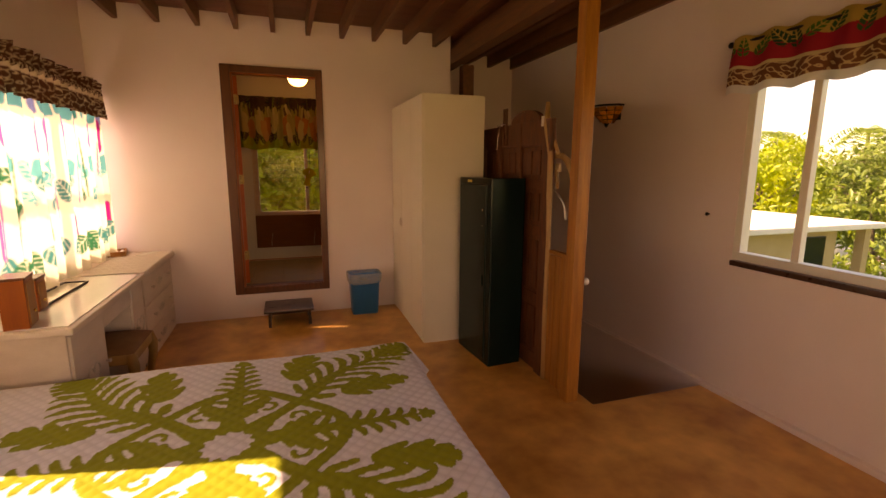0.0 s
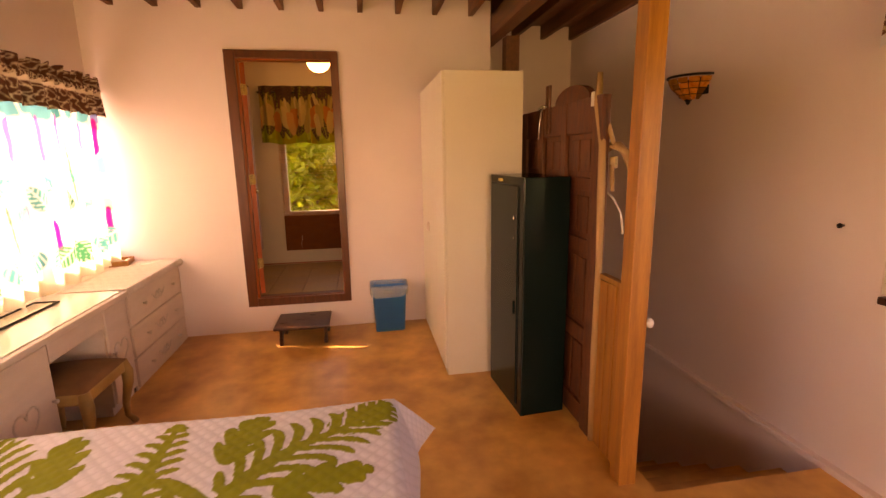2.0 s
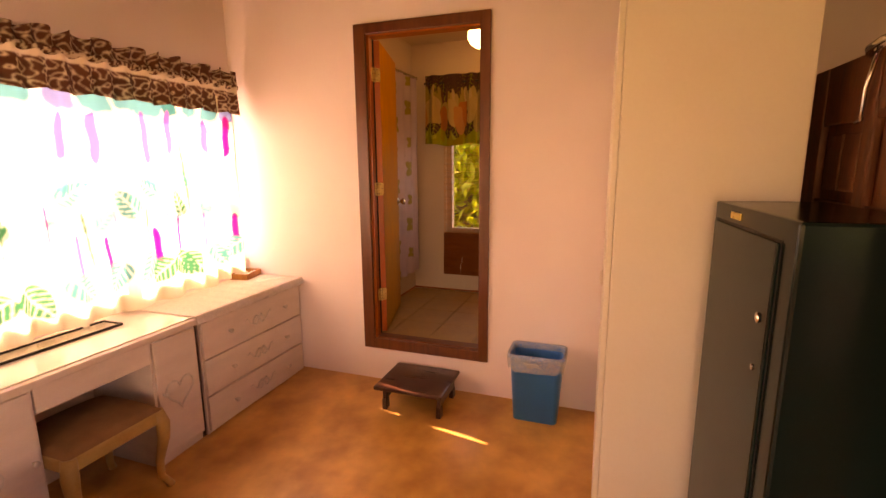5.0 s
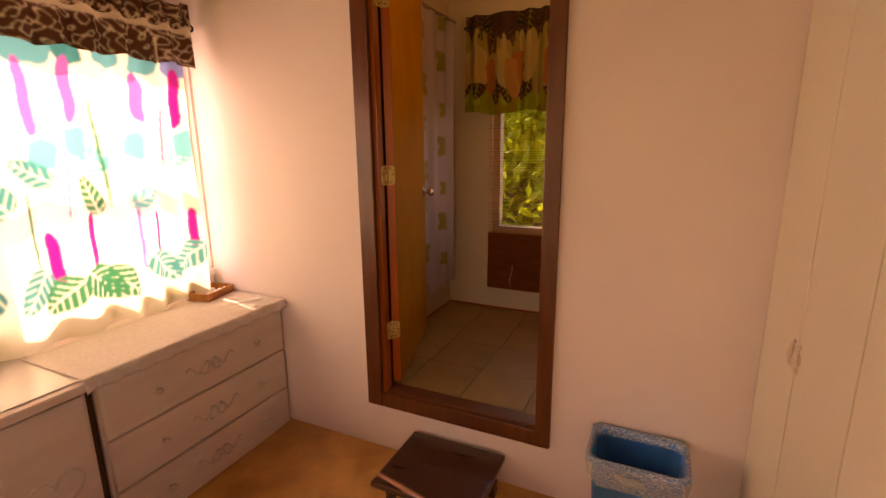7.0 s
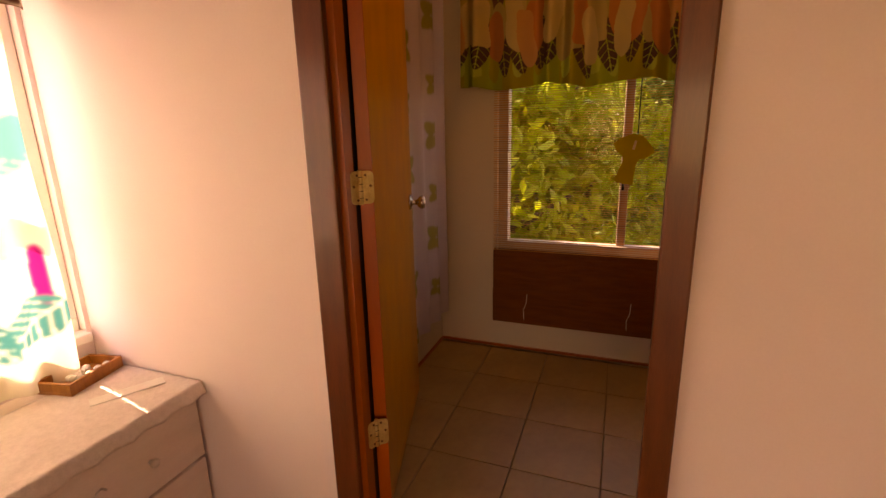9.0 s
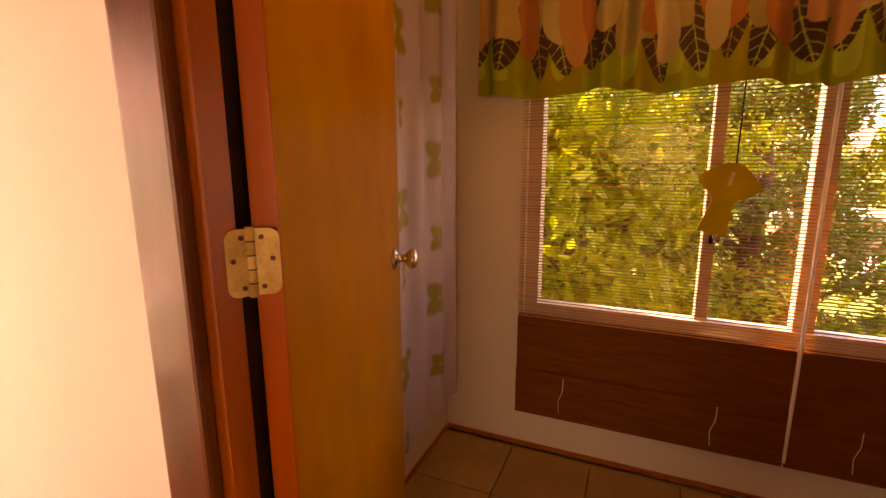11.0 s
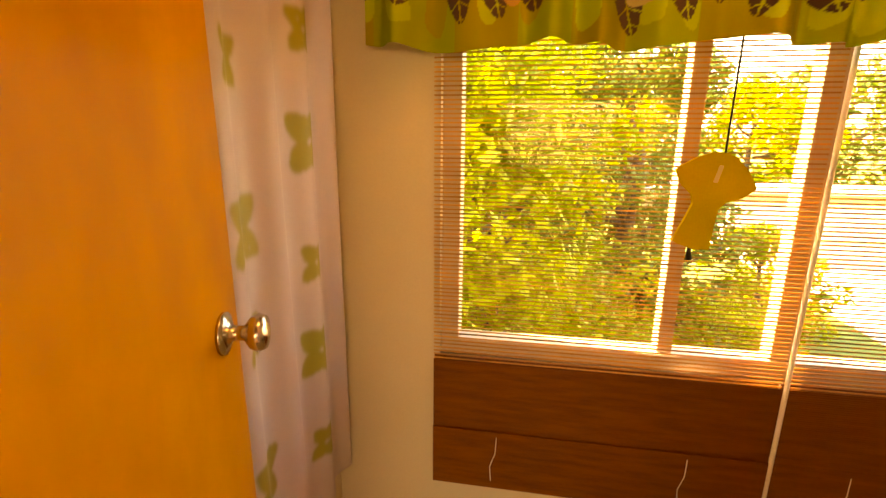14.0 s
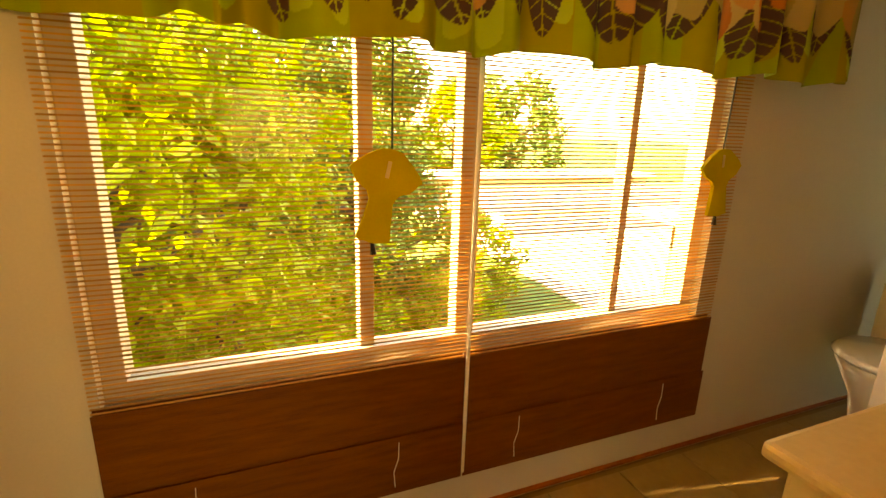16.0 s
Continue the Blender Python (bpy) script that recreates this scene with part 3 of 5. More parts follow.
for r in range(4):
    t0, t1 = r / 4 * 0.92 + 0.03, (r + 1) / 4 * 0.92
    for k in range(7):
        a0, a1 = math.pi * (k + 0.05) / 7, math.pi * (k + 0.95) / 7
        pb = bmesh.new()
        quad = []
        for dr in (0, -0.004):
            quad.append([pb.verts.new((2.8 - (bowl(t)[0] + dr) * math.sin(a), 3.775 + (bowl(t)[0] + dr) * math.cos(a), 2.04 + bowl(t)[1])) for t, a in ((t0, a0), (t0, a1), (t1, a1), (t1, a0))])
        pb.faces.new(quad[0]), pb.faces.new(quad[1][::-1])
        for i in range(4):
            pb.faces.new((quad[0][i], quad[0][(i + 1) % 4], quad[1][(i + 1) % 4], quad[1][i]))
        part("glass_piece", pb, M_AMBER, sconce)
rim = tube(bmesh.new(), [(2.8 - 0.167 * math.sin(math.pi * i / 16), 3.775 + 0.167 * math.cos(math.pi * i / 16), 2.04) for i in range(17)], 0.008)
part("rim", rim, M_BLACK, sconce)
part("finial", lathe(bmesh.new(), (2.762, 3.775, 1.862), [(0.003, 0), (0.012, 0.01), (0.018, 0.025), (0.026, 0.035), (0.006, 0.04)], 14), M_BLACK, sconce)
part("back_plate", block(2.790, 3.635, 1.92, 2.80, 3.915, 2.035, bevel=0.003), M_BLACK, sconce)
solid("wall_hook", lathe(bmesh.new(), (2.8, 2.66, 1.205), [(0.004, -0.03), (0.012, -0.028), (0.012, -0.02), (0.005, -0.018), (0.005, 0)], 10, "X"), M_BLACK, "small dark hook in the wall", "hook")

# ---- wardrobe ----
ward = thing("wardrobe", (1.38, 4.44, 0), "tall white laminate wardrobe with plain doors against the wall", "wardrobe")
part("body", block(1.125, 3.905, 0, 1.65, 4.996, 2.09, bevel=0.003), M_WHITE, ward)
part("plinth", block(1.122, 3.91, 0.0, 1.125, 4.99, 0.05), M_WHITE, ward)
for y0, y1, hy in ((3.907, 4.252, 0), (4.256, 4.612, 4.592), (4.618, 4.994, 4.64)):
    d = part("wardrobe_door", block(1.105, y0, 0.055, 1.124, y1, 2.086, bevel=0.004), M_WHITE, ward)
    if hy:
        hb = tube(bmesh.new(), [(1.106, hy, 0.95), (1.097, hy, 0.96), (1.095, hy, 0.985), (1.097, hy, 1.01), (1.106, hy, 1.02)], [0.005, 0.005, 0.007, 0.005, 0.005], 8)
        lathe(hb, (1.105, hy, 0.985), [(0.016, 0), (0.014, -0.002), (0.004, -0.003)], 14, "X")
        part("handle", hb, M_DRESSER, d, "small tarnished cream handle")

# ---- gun safe ----
safe = thing("steel_safe", (1.59, 3.55, 0), "tall dark green enamelled steel safe beside the wardrobe", "safe")
part("body", block(1.440, 3.28, 0.0, 1.722, 3.82, 1.434, bevel=0.008), M_SAFE, safe)
# black plate draws the shade in the gap round the inset door
part("door_gap_shade", block(1.4385, 3.347, 0.042, 1.4405, 3.793, 1.386), M_BLACK, safe)
sd = part("safe_door", block(1.431, 3.353, 0.048, 1.441, 3.787, 1.380, bevel=0.004), M_SAFE, safe)
part("lock", lathe(bmesh.new(), (1.431, 3.40, 1.20), [(0.012, 0), (0.012, -0.004), (0.004, -0.006)], 14, "X"), M_CHROME, sd, "small nickel key lock")
part("keyhole", lathe(bmesh.new(), (1.431, 3.40, 1.08), [(0.007, 0), (0.007, -0.003), (0.002, -0.004)], 12, "X"), M_CHROME, sd)
part("name_plate", block(1.436, 3.60, 1.398, 1.441, 3.67, 1.416, bevel=0.001), M_BRASS, safe, "thin brass name plate")
part("door_pull", block(1.423, 3.385, 0.62, 1.432, 3.40, 0.70, bevel=0.003), M_SAFE, sd)
safe.location, safe.rotation_euler = Vector((1.582, 3.5735, 0)), Euler((0, 0, radians(4.2)))

# ---- bed with its appliqued quilt ----
bed = thing("bed", (-0.4, 1.95, 0), "low double bed with a white mattress", "bed")
part("base", block(-1.38, 1.24, 0, 0.55, 2.68, 0.22, bevel=0.01), M_DARK, bed)
part("mattress", block(-1.42, 1.20, 0.22, 0.63, 2.745, 0.475, bevel=0.05), M_WHITE, bed)
QX, QY = -0.20, 1.95


def frond(r, w, length, pitch, wide, lean, cut):
    """A fern frond along r with curved, round-tipped leaflets; w is the distance off its spine."""
    a = np.abs(w)
    t = np.clip(r / length, 0, 1)
    env = wide * np.sin(np.pi * np.clip(t, 0.02, 1) ** 0.75) ** 0.55 + 0.012
    k = np.clip(a / env, 0, 1)
    phase = ((r - lean * a * (1 - 0.55 * k)) / pitch) % 1.0
    leaflets = (np.abs(phase - 0.5) < 0.5 * cut * np.sqrt(np.clip(1.0 - k ** 3, 0, 1))) & (a < env) & (r > 0) & (r < length)
    spine = (a < 0.036 * (1.2 - t)) & (r > 0) & (r < length)
    tip = (a < env * 0.8) & (t > 0.9) & (t < 1.0)
    return leaflets | spine | tip


def quilt_pattern(X, Y):
    dx, dy = X - QX, (Y - QY) * 1.03
    r, th = np.hypot(dx, dy), np.arctan2(dy, dx)
    out = np.zeros(X.shape, bool)
    wob = 0.012 * np.sin(th * 16) + 0.006 * np.sin(th * 8)
    out |= (np.abs(r - 0.40 - 0.03 * np.cos(4 * th)) < 0.027)
    out |= (r < 0.20 + 0.05 * np.cos(8 * th) + wob) & (r > 0.085 + 0.008 * np.cos(12 * th))
    for k in range(4):
        for off, length, pitch, wide, lean, cut in ((0, 0.80, 0.062, 0.095, 1.1, 0.66), (np.pi / 4, 1.14, 0.080, 0.185, 1.5, 0.64)):
            ang = th - (k * np.pi / 2 + off)
            a, b = r * np.cos(ang), r * np.sin(ang)
            start = 0.16 if off == 0 else 0.42
            if off:
                b = b - 0.045 * np.sin(np.clip((a - 0.42) / 0.72, 0, 1) * np.pi * 1.6)
            out |= frond(a - start, b, length - start, pitch, wide, lean, cut)
            if off:
                out |= (np.abs(b) < 0.03) & (a > 0.15) & (a < 0.5)
                # broad split leaf at the tip
                p, q = a - 1.02, b
                tipw = 0.115 * np.sqrt(np.clip(1 - (p / 0.15) ** 2, 0, 1))
                out |= (np.abs(q) < tipw) & ~((((p - 0.9 * np.abs(q)) % 0.058) < 0.014) & (np.abs(q) > 0.016))
                for sgn in (1, -1):
                    # broad lobed leaves beside the long fronds
                    cx, cy, turn = 0.66, sgn * 0.225, sgn * 0.55
                    p = (a - cx) * np.cos(turn) + (b - cy) * np.sin(turn)
                    q = -(a - cx) * np.sin(turn) + (b - cy) * np.cos(turn)
                    lobe = 0.098 * np.sqrt(np.clip(1 - (p / 0.165) ** 2, 0, 1)) * (0.42 + 0.58 * np.abs(np.sin((p - 1.1 * np.abs(q)) * 30)) ** 0.6)
                    out |= np.abs(q) < lobe
                    # scrolls inside the ring
                    sx, sy = 0.27, sgn * 0.085
                    rr = np.hypot(a - sx, b - sy)
                    aa = np.arctan2(b - sy, a - sx)
                    out |= (np.abs(rr - 0.018 - 0.006 * (aa * sgn + np.pi)) < 0.011)
            else:
                for sgn in (1, -1):
                    p, q = a - 0.29, b - sgn * 0.09
                    out |= (np.abs(q - sgn * 0.5 * p) < 0.04 * np.sqrt(np.clip(1 - (p / 0.11) ** 2, 0, 1)) * (0.6 + 0.5 * np.abs(np.sin(p * 60))))
    out &= r > 0.08
    return out


XE, XW, YS, YN, ZT, DROP = 0.675, -1.44, 1.165, 2.785, 0.50, 0.30


def quilt_at(u, v):
    X, Y = (XW - 0.1) + u * (XE + DROP - XW + 0.1), (YS - DROP) + v * (YN - YS + 2 * DROP)
    ex, en, es = np.clip(X - XE, 0, 9), np.clip(Y - YN, 0, 9), np.clip(YS - Y, 0, 9)
    fall = np.maximum(np.maximum(ex, en), es)
    soft = np.clip(np.minimum.reduce([XE - X, YN - Y, Y - YS]), 0, 0.05)
    z = ZT - fall * 0.94 - 0.02 * (1 - soft / 0.05) ** 2
    wave = np.clip(fall / DROP, 0, 1) * (0.016 * np.sin(9 * Y + 2) * (ex > 0) + 0.016 * np.sin(8 * X) * ((en > 0) | (es > 0)))
    corner = np.minimum(ex, np.maximum(en, es))
    x = np.minimum(X, XE) + 0.28 * ex + wave * (ex > 0) + 0.42 * corner
    y = np.clip(Y, YS, YN) + 0.2 * en - 0.2 * es + wave * ((en > 0) | (es > 0)) + 0.42 * corner * np.sign(en - es)
    puff = 0.0035 * np.abs(np.sin((X + Y) * 52) * np.sin((X - Y) * 52)) + 0.006 * np.sin(5 * X + 1) * np.sin(4 * Y)
    pat = quilt_pattern(X, Y)
    return np.maximum(x, XW - 0.01), y, z + puff + 0.0025 * pat


def quilt_colour(u, v):
    X, Y = (XW - 0.1) + u * (XE + DROP - XW + 0.1), (YS - DROP) + v * (YN - YS + 2 * DROP)
    green = quilt_pattern(X, Y)[..., None]
    stitch = (0.88 + 0.12 * np.clip(np.abs(np.sin((X + Y) * 52) * np.sin((X - Y) * 52)) * 3, 0, 1))[..., None]
    return np.where(green, np.array([0.25, 0.27, 0.010]) * (0.9 + 0.1 * stitch), np.array([0.75, 0.72, 0.78]) * stitch)


tagged(sheet("quilt", quilt_at, 460, 400, M_QUILT, quilt_colour, 0.006), "white hand-stitched quilt with olive green fern applique on the bed", "quilt")

# ---- built-in dresser under the window ----
dresser = thing("dresser", (-1.2, 3.9, 0), "whitewashed built-in dresser with drawers under the window", "dresser")
FX = -0.985
for y0, y1 in ((2.84, 3.29), (3.79, 4.065)):
    cab = part("cabinet", block(-1.465, y0, 0.06, FX - 0.012, y1, 0.70, bevel=0.003), M_DRESSER, dresser)
    part("cabinet_door", block(FX - 0.012, y0 + 0.012, 0.075, FX + 0.004, y1 - 0.012, 0.685, bevel=0.005), M_DRESSER, cab)
    hb = bmesh.new()
    mid, pts = (y0 + y1) / 2, []
    for i in range(28):
        a = i * math.tau / 28
        pts.append((0.0052 * 16 * math.sin(a) ** 3, 0.0056 * (13 * math.cos(a) - 5 * math.cos(2 * a) - 2 * math.cos(3 * a) - math.cos(4 * a))))
    tube(hb, [(FX + 0.005, mid + p, 0.38 + q) for p, q in pts + pts[:1]], 0.006, 6)
    part("heart_moulding", hb, M_CARVED, cab, "carved heart moulding")
    part("knob", lathe(bmesh.new(), (FX + 0.004, y1 - 0.04 if y0 < 3 else y0 + 0.04, 0.40), [(0.006, 0), (0.005, 0.01), (0.012, 0.017), (0.011, 0.024), (0.003, 0.027)], 12, "X"), M_CARVED, cab)
for y0, y1 in ((2.85, 3.29), (3.79, 4.065)):
    part("plinth", block(-1.465, y0, 0, FX - 0.03, y1, 0.06), M_DRESSER, dresser)
part("back_panel", block(-1.465, 3.29, 0, -1.44, 3.79, 0.70), M_DRESSER, dresser)
part("apron", block(-1.02, 3.29, 0.585, FX, 3.79, 0.70, bevel=0.004), M_DRESSER, dresser)
part("drawer_case", block(-1.465, 4.095, 0.0, FX - 0.02, 4.992, 0.70, bevel=0.003), M_DRESSER, dresser)
# dark strip takes the place of the shaded recess between the units
part("gap_shade_strip", block(-1.3, 4.067, 0.0, FX - 0.03, 4.093, 0.70), M_DARK, dresser, "dark strip for the shade in the gap between the cabinets")
for z0, z1 in ((0.035, 0.24), (0.25, 0.46), (0.47, 0.685)):
    dr = part("drawer", block(FX - 0.022, 4.105, z0, FX, 4.985, z1, bevel=0.005), M_DRESSER, dresser)
    for y in (4.30, 4.80):
        part("knob", lathe(bmesh.new(), (FX, y, (z0 + z1) / 2), [(0.007, 0), (0.006, 0.01), (0.014, 0.018), (0.013, 0.026), (0.003, 0.03)], 14, "X"), M_CARVED, dr)
    sb = bmesh.new()
    zc = (z0 + z1) / 2
    for s in (1, -1):
        tube(sb, [(FX + 0.001, 4.55 + s * 0.012 * k, zc + 0.022 * math.sin(k * 0.9)) for k in range(11)], [0.008 - 0.0005 * k for k in range(11)], 6)
        tube(sb, [(FX + 0.001, 4.55 + s * (0.03 + 0.02 * math.sin(a)), zc - 0.012 + 0.022 * math.cos(a)) for a in np.linspace(0, 5, 10)], 0.005, 6)
    part("carving", sb, M_CARVED, dr, "faded carved scroll")
part("dresser_top", block(-1.466, 2.82, 0.70, -0.955, 4.075, 0.735, bevel=0.01), M_DRESSER, dresser)
part("dresser_top", block(-1.466, 4.085, 0.70, -0.962, 4.994, 0.735, bevel=0.01), M_DRESSER, dresser)
gl = solid("glass_plate", block(-1.44, 2.86, 0.736, -0.985, 4.06, 0.741, bevel=0.001), surf("glossy_glass_on_white", (0.66, 0.60, 0.55), (0.70, 0.63, 0.58), 3, 60, 0.22, 0.0, clear=0.3), "glass plate lying on the pale dresser top", "glass plate")


def runner_at(u, v):
    d = v * 0.46
    over = np.clip(d - 0.40, 0, 1)
    y = 4.05 + u * 0.945
    scal = 0.012 * np.abs(np.sin(u * 30)) * (v > 0.9)
    x = -1.36 + np.minimum(d, 0.40) + 0.012 * np.clip(over * 20, 0, 1)
    z = 0.7395 - np.clip(over, 0, 1) * 0.8 + scal * 0.8 + 0.0025 * np.sin(u * 60) * np.sin(v * 23) ** 2 + 0.003 * np.clip(1 - over * 10, 0, 1)
    return x, y, z + 0.002


tagged(sheet("lace_runner", runner_at, 120, 40, surf("cream_lace", (0.62, 0.53, 0.47), (0.74, 0.65, 0.58), 60, 240, 0.9, 0.6), None, 0.002), "cream lace runner with scalloped edge draped on the dresser", "table runner")
tray = thing("wooden_tray", (-1.36, 4.88, 0.745), "small wooden tray holding pale trinkets on the dresser", "tray")
TR = pose(-1.355, 4.875, 0.747, 0, 0, 12)
part("bottom", block(-0.065, -0.10, 0, 0.065, 0.10, 0.008, m=TR), M_POST, tray)
for a in ((-0.065, -0.10, 0.008, -0.055, 0.10, 0.04), (0.055, -0.10, 0.008, 0.065, 0.10, 0.04), (-0.055, -0.10, 0.008, 0.055, -0.09, 0.04), (-0.055, 0.09, 0.008, 0.055, 0.10, 0.04)):
    part("tray_side", block(*a, bevel=0.002, m=TR), M_POST, tray)
for i in range(9):
    a, b = random.uniform(-0.04, 0.04), random.uniform(-0.07, 0.07)
    part("trinket", lathe(bmesh.new(), TR @ Vector((a, b, 0.008)), [(0.004, 0), (0.014, 0.008), (0.012, 0.02), (0.002, 0.026)], 10), M_CORD, tray)
solid("paper_slip", block(-0.10, -0.025, 0, 0.10, 0.025, 0.002, m=pose(-1.13, 4.87, 0.7475, 0, 0, 62)), M_CORD, "narrow slip of white paper on the runner", "paper")
for cx, cy, cz, w, d, h, rz in ((-1.20, 2.93, 0.7415, 0.10, 0.15, 0.235, 10), (-1.27, 3.22, 0.7415, 0.09, 0.12, 0.17, 4)):
    M = pose(cx, cy, cz, 0, 0, rz)
    bx = thing("wooden_box", (cx, cy, cz), "small brown wooden box with a paler front standing on the dresser", "box", "wooden boxes")
    part("case", block(-w / 2, -d / 2, 0, w / 2, d / 2, h, bevel=0.004, m=M), M_JAMB, bx)
    part("front", block(w / 2, -d / 2 + 0.012, 0.012, w / 2 + 0.004, d / 2 - 0.012, h - 0.02, bevel=0.001, m=M), M_POST, bx)
    part("lid", block(-w / 2 - 0.004, -d / 2 - 0.004, h, w / 2 + 0.006, d / 2 + 0.004, h + 0.014, bevel=0.003, m=M), M_CASING, bx)
    part("knob", lathe(bmesh.new(), M @ Vector((w / 2 + 0.004, 0, h * 0.3)), [(0.005, 0), (0.009, 0.008), (0.003, 0.013)], 10, "X"), M_BRASS, bx)

shelf = thing("dark_mirror_tray", (-1.32, 3.5, 0.742), "flat dark-edged mirror tray lying on the dresser glass", "tray")
part("mirror", block(-1.36, 3.25, 0.742, -1.24, 3.84, 0.748), M_CHROME, shelf)
for a in ((-1.37, 3.24, 0.742, -1.36, 3.85, 0.753), (-1.24, 3.24, 0.742, -1.23, 3.85, 0.753), (-1.36, 3.24, 0.742, -1.24, 3.25, 0.753), (-1.36, 3.84, 0.742, -1.24, 3.85, 0.753)):
    part("rim", block(*a, bevel=0.002), M_BLACK, shelf)

# ---- vanity stool ----
vs = thing("vanity_stool", (-1.03, 3.50, 0), "tan vanity stool with cabriole legs and worn brown seat", "stool")
seat = sheet("seat", lambda u, v: (-1.235 + 0.41 * u, 3.29 + 0.43 * v, 0.405 + 0.05 * (np.clip(np.sin(np.pi * u), 0, 1) * np.clip(np.sin(np.pi * v), 0, 1)) ** 0.35), 24, 24, M_SEAT)
hang_on(seat, vs)
part("apron", block(-1.235, 3.29, 0.34, -0.825, 3.72, 0.406, bevel=0.012), M_STOOL, vs)
for sx, sy in ((0, 0), (0, 1), (1, 0), (1, 1)):
    ox, oy = (1 if sx else -1), (1 if sy else -1)
    px, py = (-0.845 if sx else -1.215), (3.70 if sy else 3.31)
    part("leg", tube(bmesh.new(), [(px, py, 0.40), (px + 0.014 * ox, py + 0.014 * oy, 0.33), (px + 0.012 * ox, py + 0.012 * oy, 0.26), (px - 0.008 * ox, py - 0.008 * oy, 0.14), (px - 0.008 * ox, py - 0.008 * oy, 0.06), (px + 0.012 * ox, py + 0.012 * oy, 0.018), (px + 0.016 * ox, py + 0.016 * oy, 0.0)], [0.028, 0.032, 0.028, 0.02, 0.016, 0.017, 0.02], 12), M_STOOL, vs)

vs.location.x -= 0.03

# ---- step stool in front of the doorway ----
st = thing("step_stool", (0.04, 4.82, 0), "low dark mahogany step stool under the doorway", "step stool")
part("tread", block(-0.195, 4.592, 0.138, 0.25, 4.972, 0.163, bevel=0.010), M_DARK, st)
for x0, x1 in ((-0.160, -0.132), (0.198, 0.226)):
    for y0, y1 in ((4.64, 4.69), (4.89, 4.94)):
        part("foot", block(x0, y0, -0.012, x1, y1, 0.06, bevel=0.004), M_DARK, st)
    part("side_panel", block(x0 + 0.003, 4.645, 0.06, x1 - 0.003, 4.935, 0.138, bevel=0.004), M_DARK, st)
part("front_rail", block(-0.132, 4.70, 0.095, 0.198, 4.716, 0.138, bevel=0.004), M_DARK, st)
part("back_rail", block(-0.132, 4.915, 0.075, 0.198, 4.931, 0.138, bevel=0.004), M_DARK, st)
st.location += Vector((0, 0, 0.042))

# ---- blue bin ----
binn = thing("waste_bin", (0.765, 4.865, 0), "blue plastic waste bin with a crumpled thin liner", "bin")


def rounded(w, d, r, n=6):
    out = []
    for cx, cy, a0 in ((w / 2 - r, d / 2 - r, 0), (-w / 2 + r, d / 2 - r, 90), (-w / 2 + r, -d / 2 + r, 180), (w / 2 - r, -d / 2 + r, 270)):
        out += [(cx + r * math.cos(radians(a0 + 90 * i / n)), cy + r * math.sin(radians(a0 + 90 * i / n))) for i in range(n + 1)]
    return out


def loft(rings):
    bm = bmesh.new()
    rows = [[bm.verts.new((x + 0.765, y + 4.865, z)) for x, y in ring] for ring, z in rings]
    for p, q in zip(rows, rows[1:]):
        for i in range(len(p)):
            bm.faces.new((p[i], p[(i + 1) % len(p)], q[(i + 1) % len(p)], q[i])).smooth = True
    return bm, rows


bb, rows = loft([(rounded(0.255, 0.17, 0.03), 0.0), (rounded(0.30, 0.21, 0.035), 0.40), (rounded(0.325, 0.235, 0.04), 0.402), (rounded(0.325, 0.235, 0.04), 0.418), (rounded(0.305, 0.215, 0.035), 0.418), (rounded(0.295, 0.205, 0.035), 0.40), (rounded(0.25, 0.165, 0.03), 0.012)])
bb.faces.new(rows[0][::-1]), bb.faces.new(rows[-1])
part("bucket", bb, M_BLUE, binn)
lb, rows = loft([([(x * (1 + 0.012 * math.sin(i * 2.3)), y * (1 + 0.014 * math.sin(i * 1.7))) for i, (x, y) in enumerate(rounded(w, d, 0.04))], z) for w, d, z in ((0.315, 0.222, 0.33), (0.326, 0.234, 0.352), (0.334, 0.244, 0.39), (0.332, 0.242, 0.421), (0.302, 0.212, 0.4205), (0.293, 0.203, 0.385))])
for v in lb.verts:
    if v.co.z < 0.37:
        v.co.z += 0.02 * math.sin(v.co.x * 60) * math.sin(v.co.y * 50)
part("liner", lb, M_LINER, binn, "clear crumpled plastic liner")
part("knot", tube(bmesh.new(), [(0.70, 4.742, 0.385), (0.735, 4.734, 0.37), (0.77, 4.736, 0.38), (0.80, 4.738, 0.362)], [0.006, 0.016, 0.014, 0.005]), M_LINER, binn)
part("litter", tube(bmesh.new(), [(0.70, 4.86, 0.20), (0.74, 4.88, 0.24), (0.80, 4.85, 0.22), (0.84, 4.87, 0.2)], [0.02, 0.045, 0.04, 0.02]), M_OLD, binn)
binn.location.z += 0.036


# ---- printed curtains and valances ----
def leaves_on(y, z, seeds, base):
    """Scatters printed leaves: (centre y, z, half length, half width, turn, colour, veins)."""
    c = np.broadcast_to(np.array(base), y.shape + (3,)).copy()
    for cy, cz, L, W, turn, colour, veins in seeds:
        p, q = (y - cy) * np.cos(turn) + (z - cz) * np.sin(turn), -(y - cy) * np.sin(turn) + (z - cz) * np.cos(turn)
        if not veins:
            q = q + 0.12 * W * np.sin(p * 38 + cy * 31)
            p = p + 0.08 * L * np.sin(q * 70 + cy * 13)
        blunt = 2 if veins else 6
        inside = np.abs(q) < W * np.sqrt(np.clip(1 - np.abs(p / L) ** blunt, 0, 1)) * (1 - (0.35 if veins else 0.0) * p / L)
        if veins:
            vein = 0.004 if veins is True else veins
            inside &= ~((np.abs((p - 0.8 * np.abs(q)) % 0.034 - 0.017) < vein) | (np.abs(q) < vein))
        c[inside] = colour
    return c


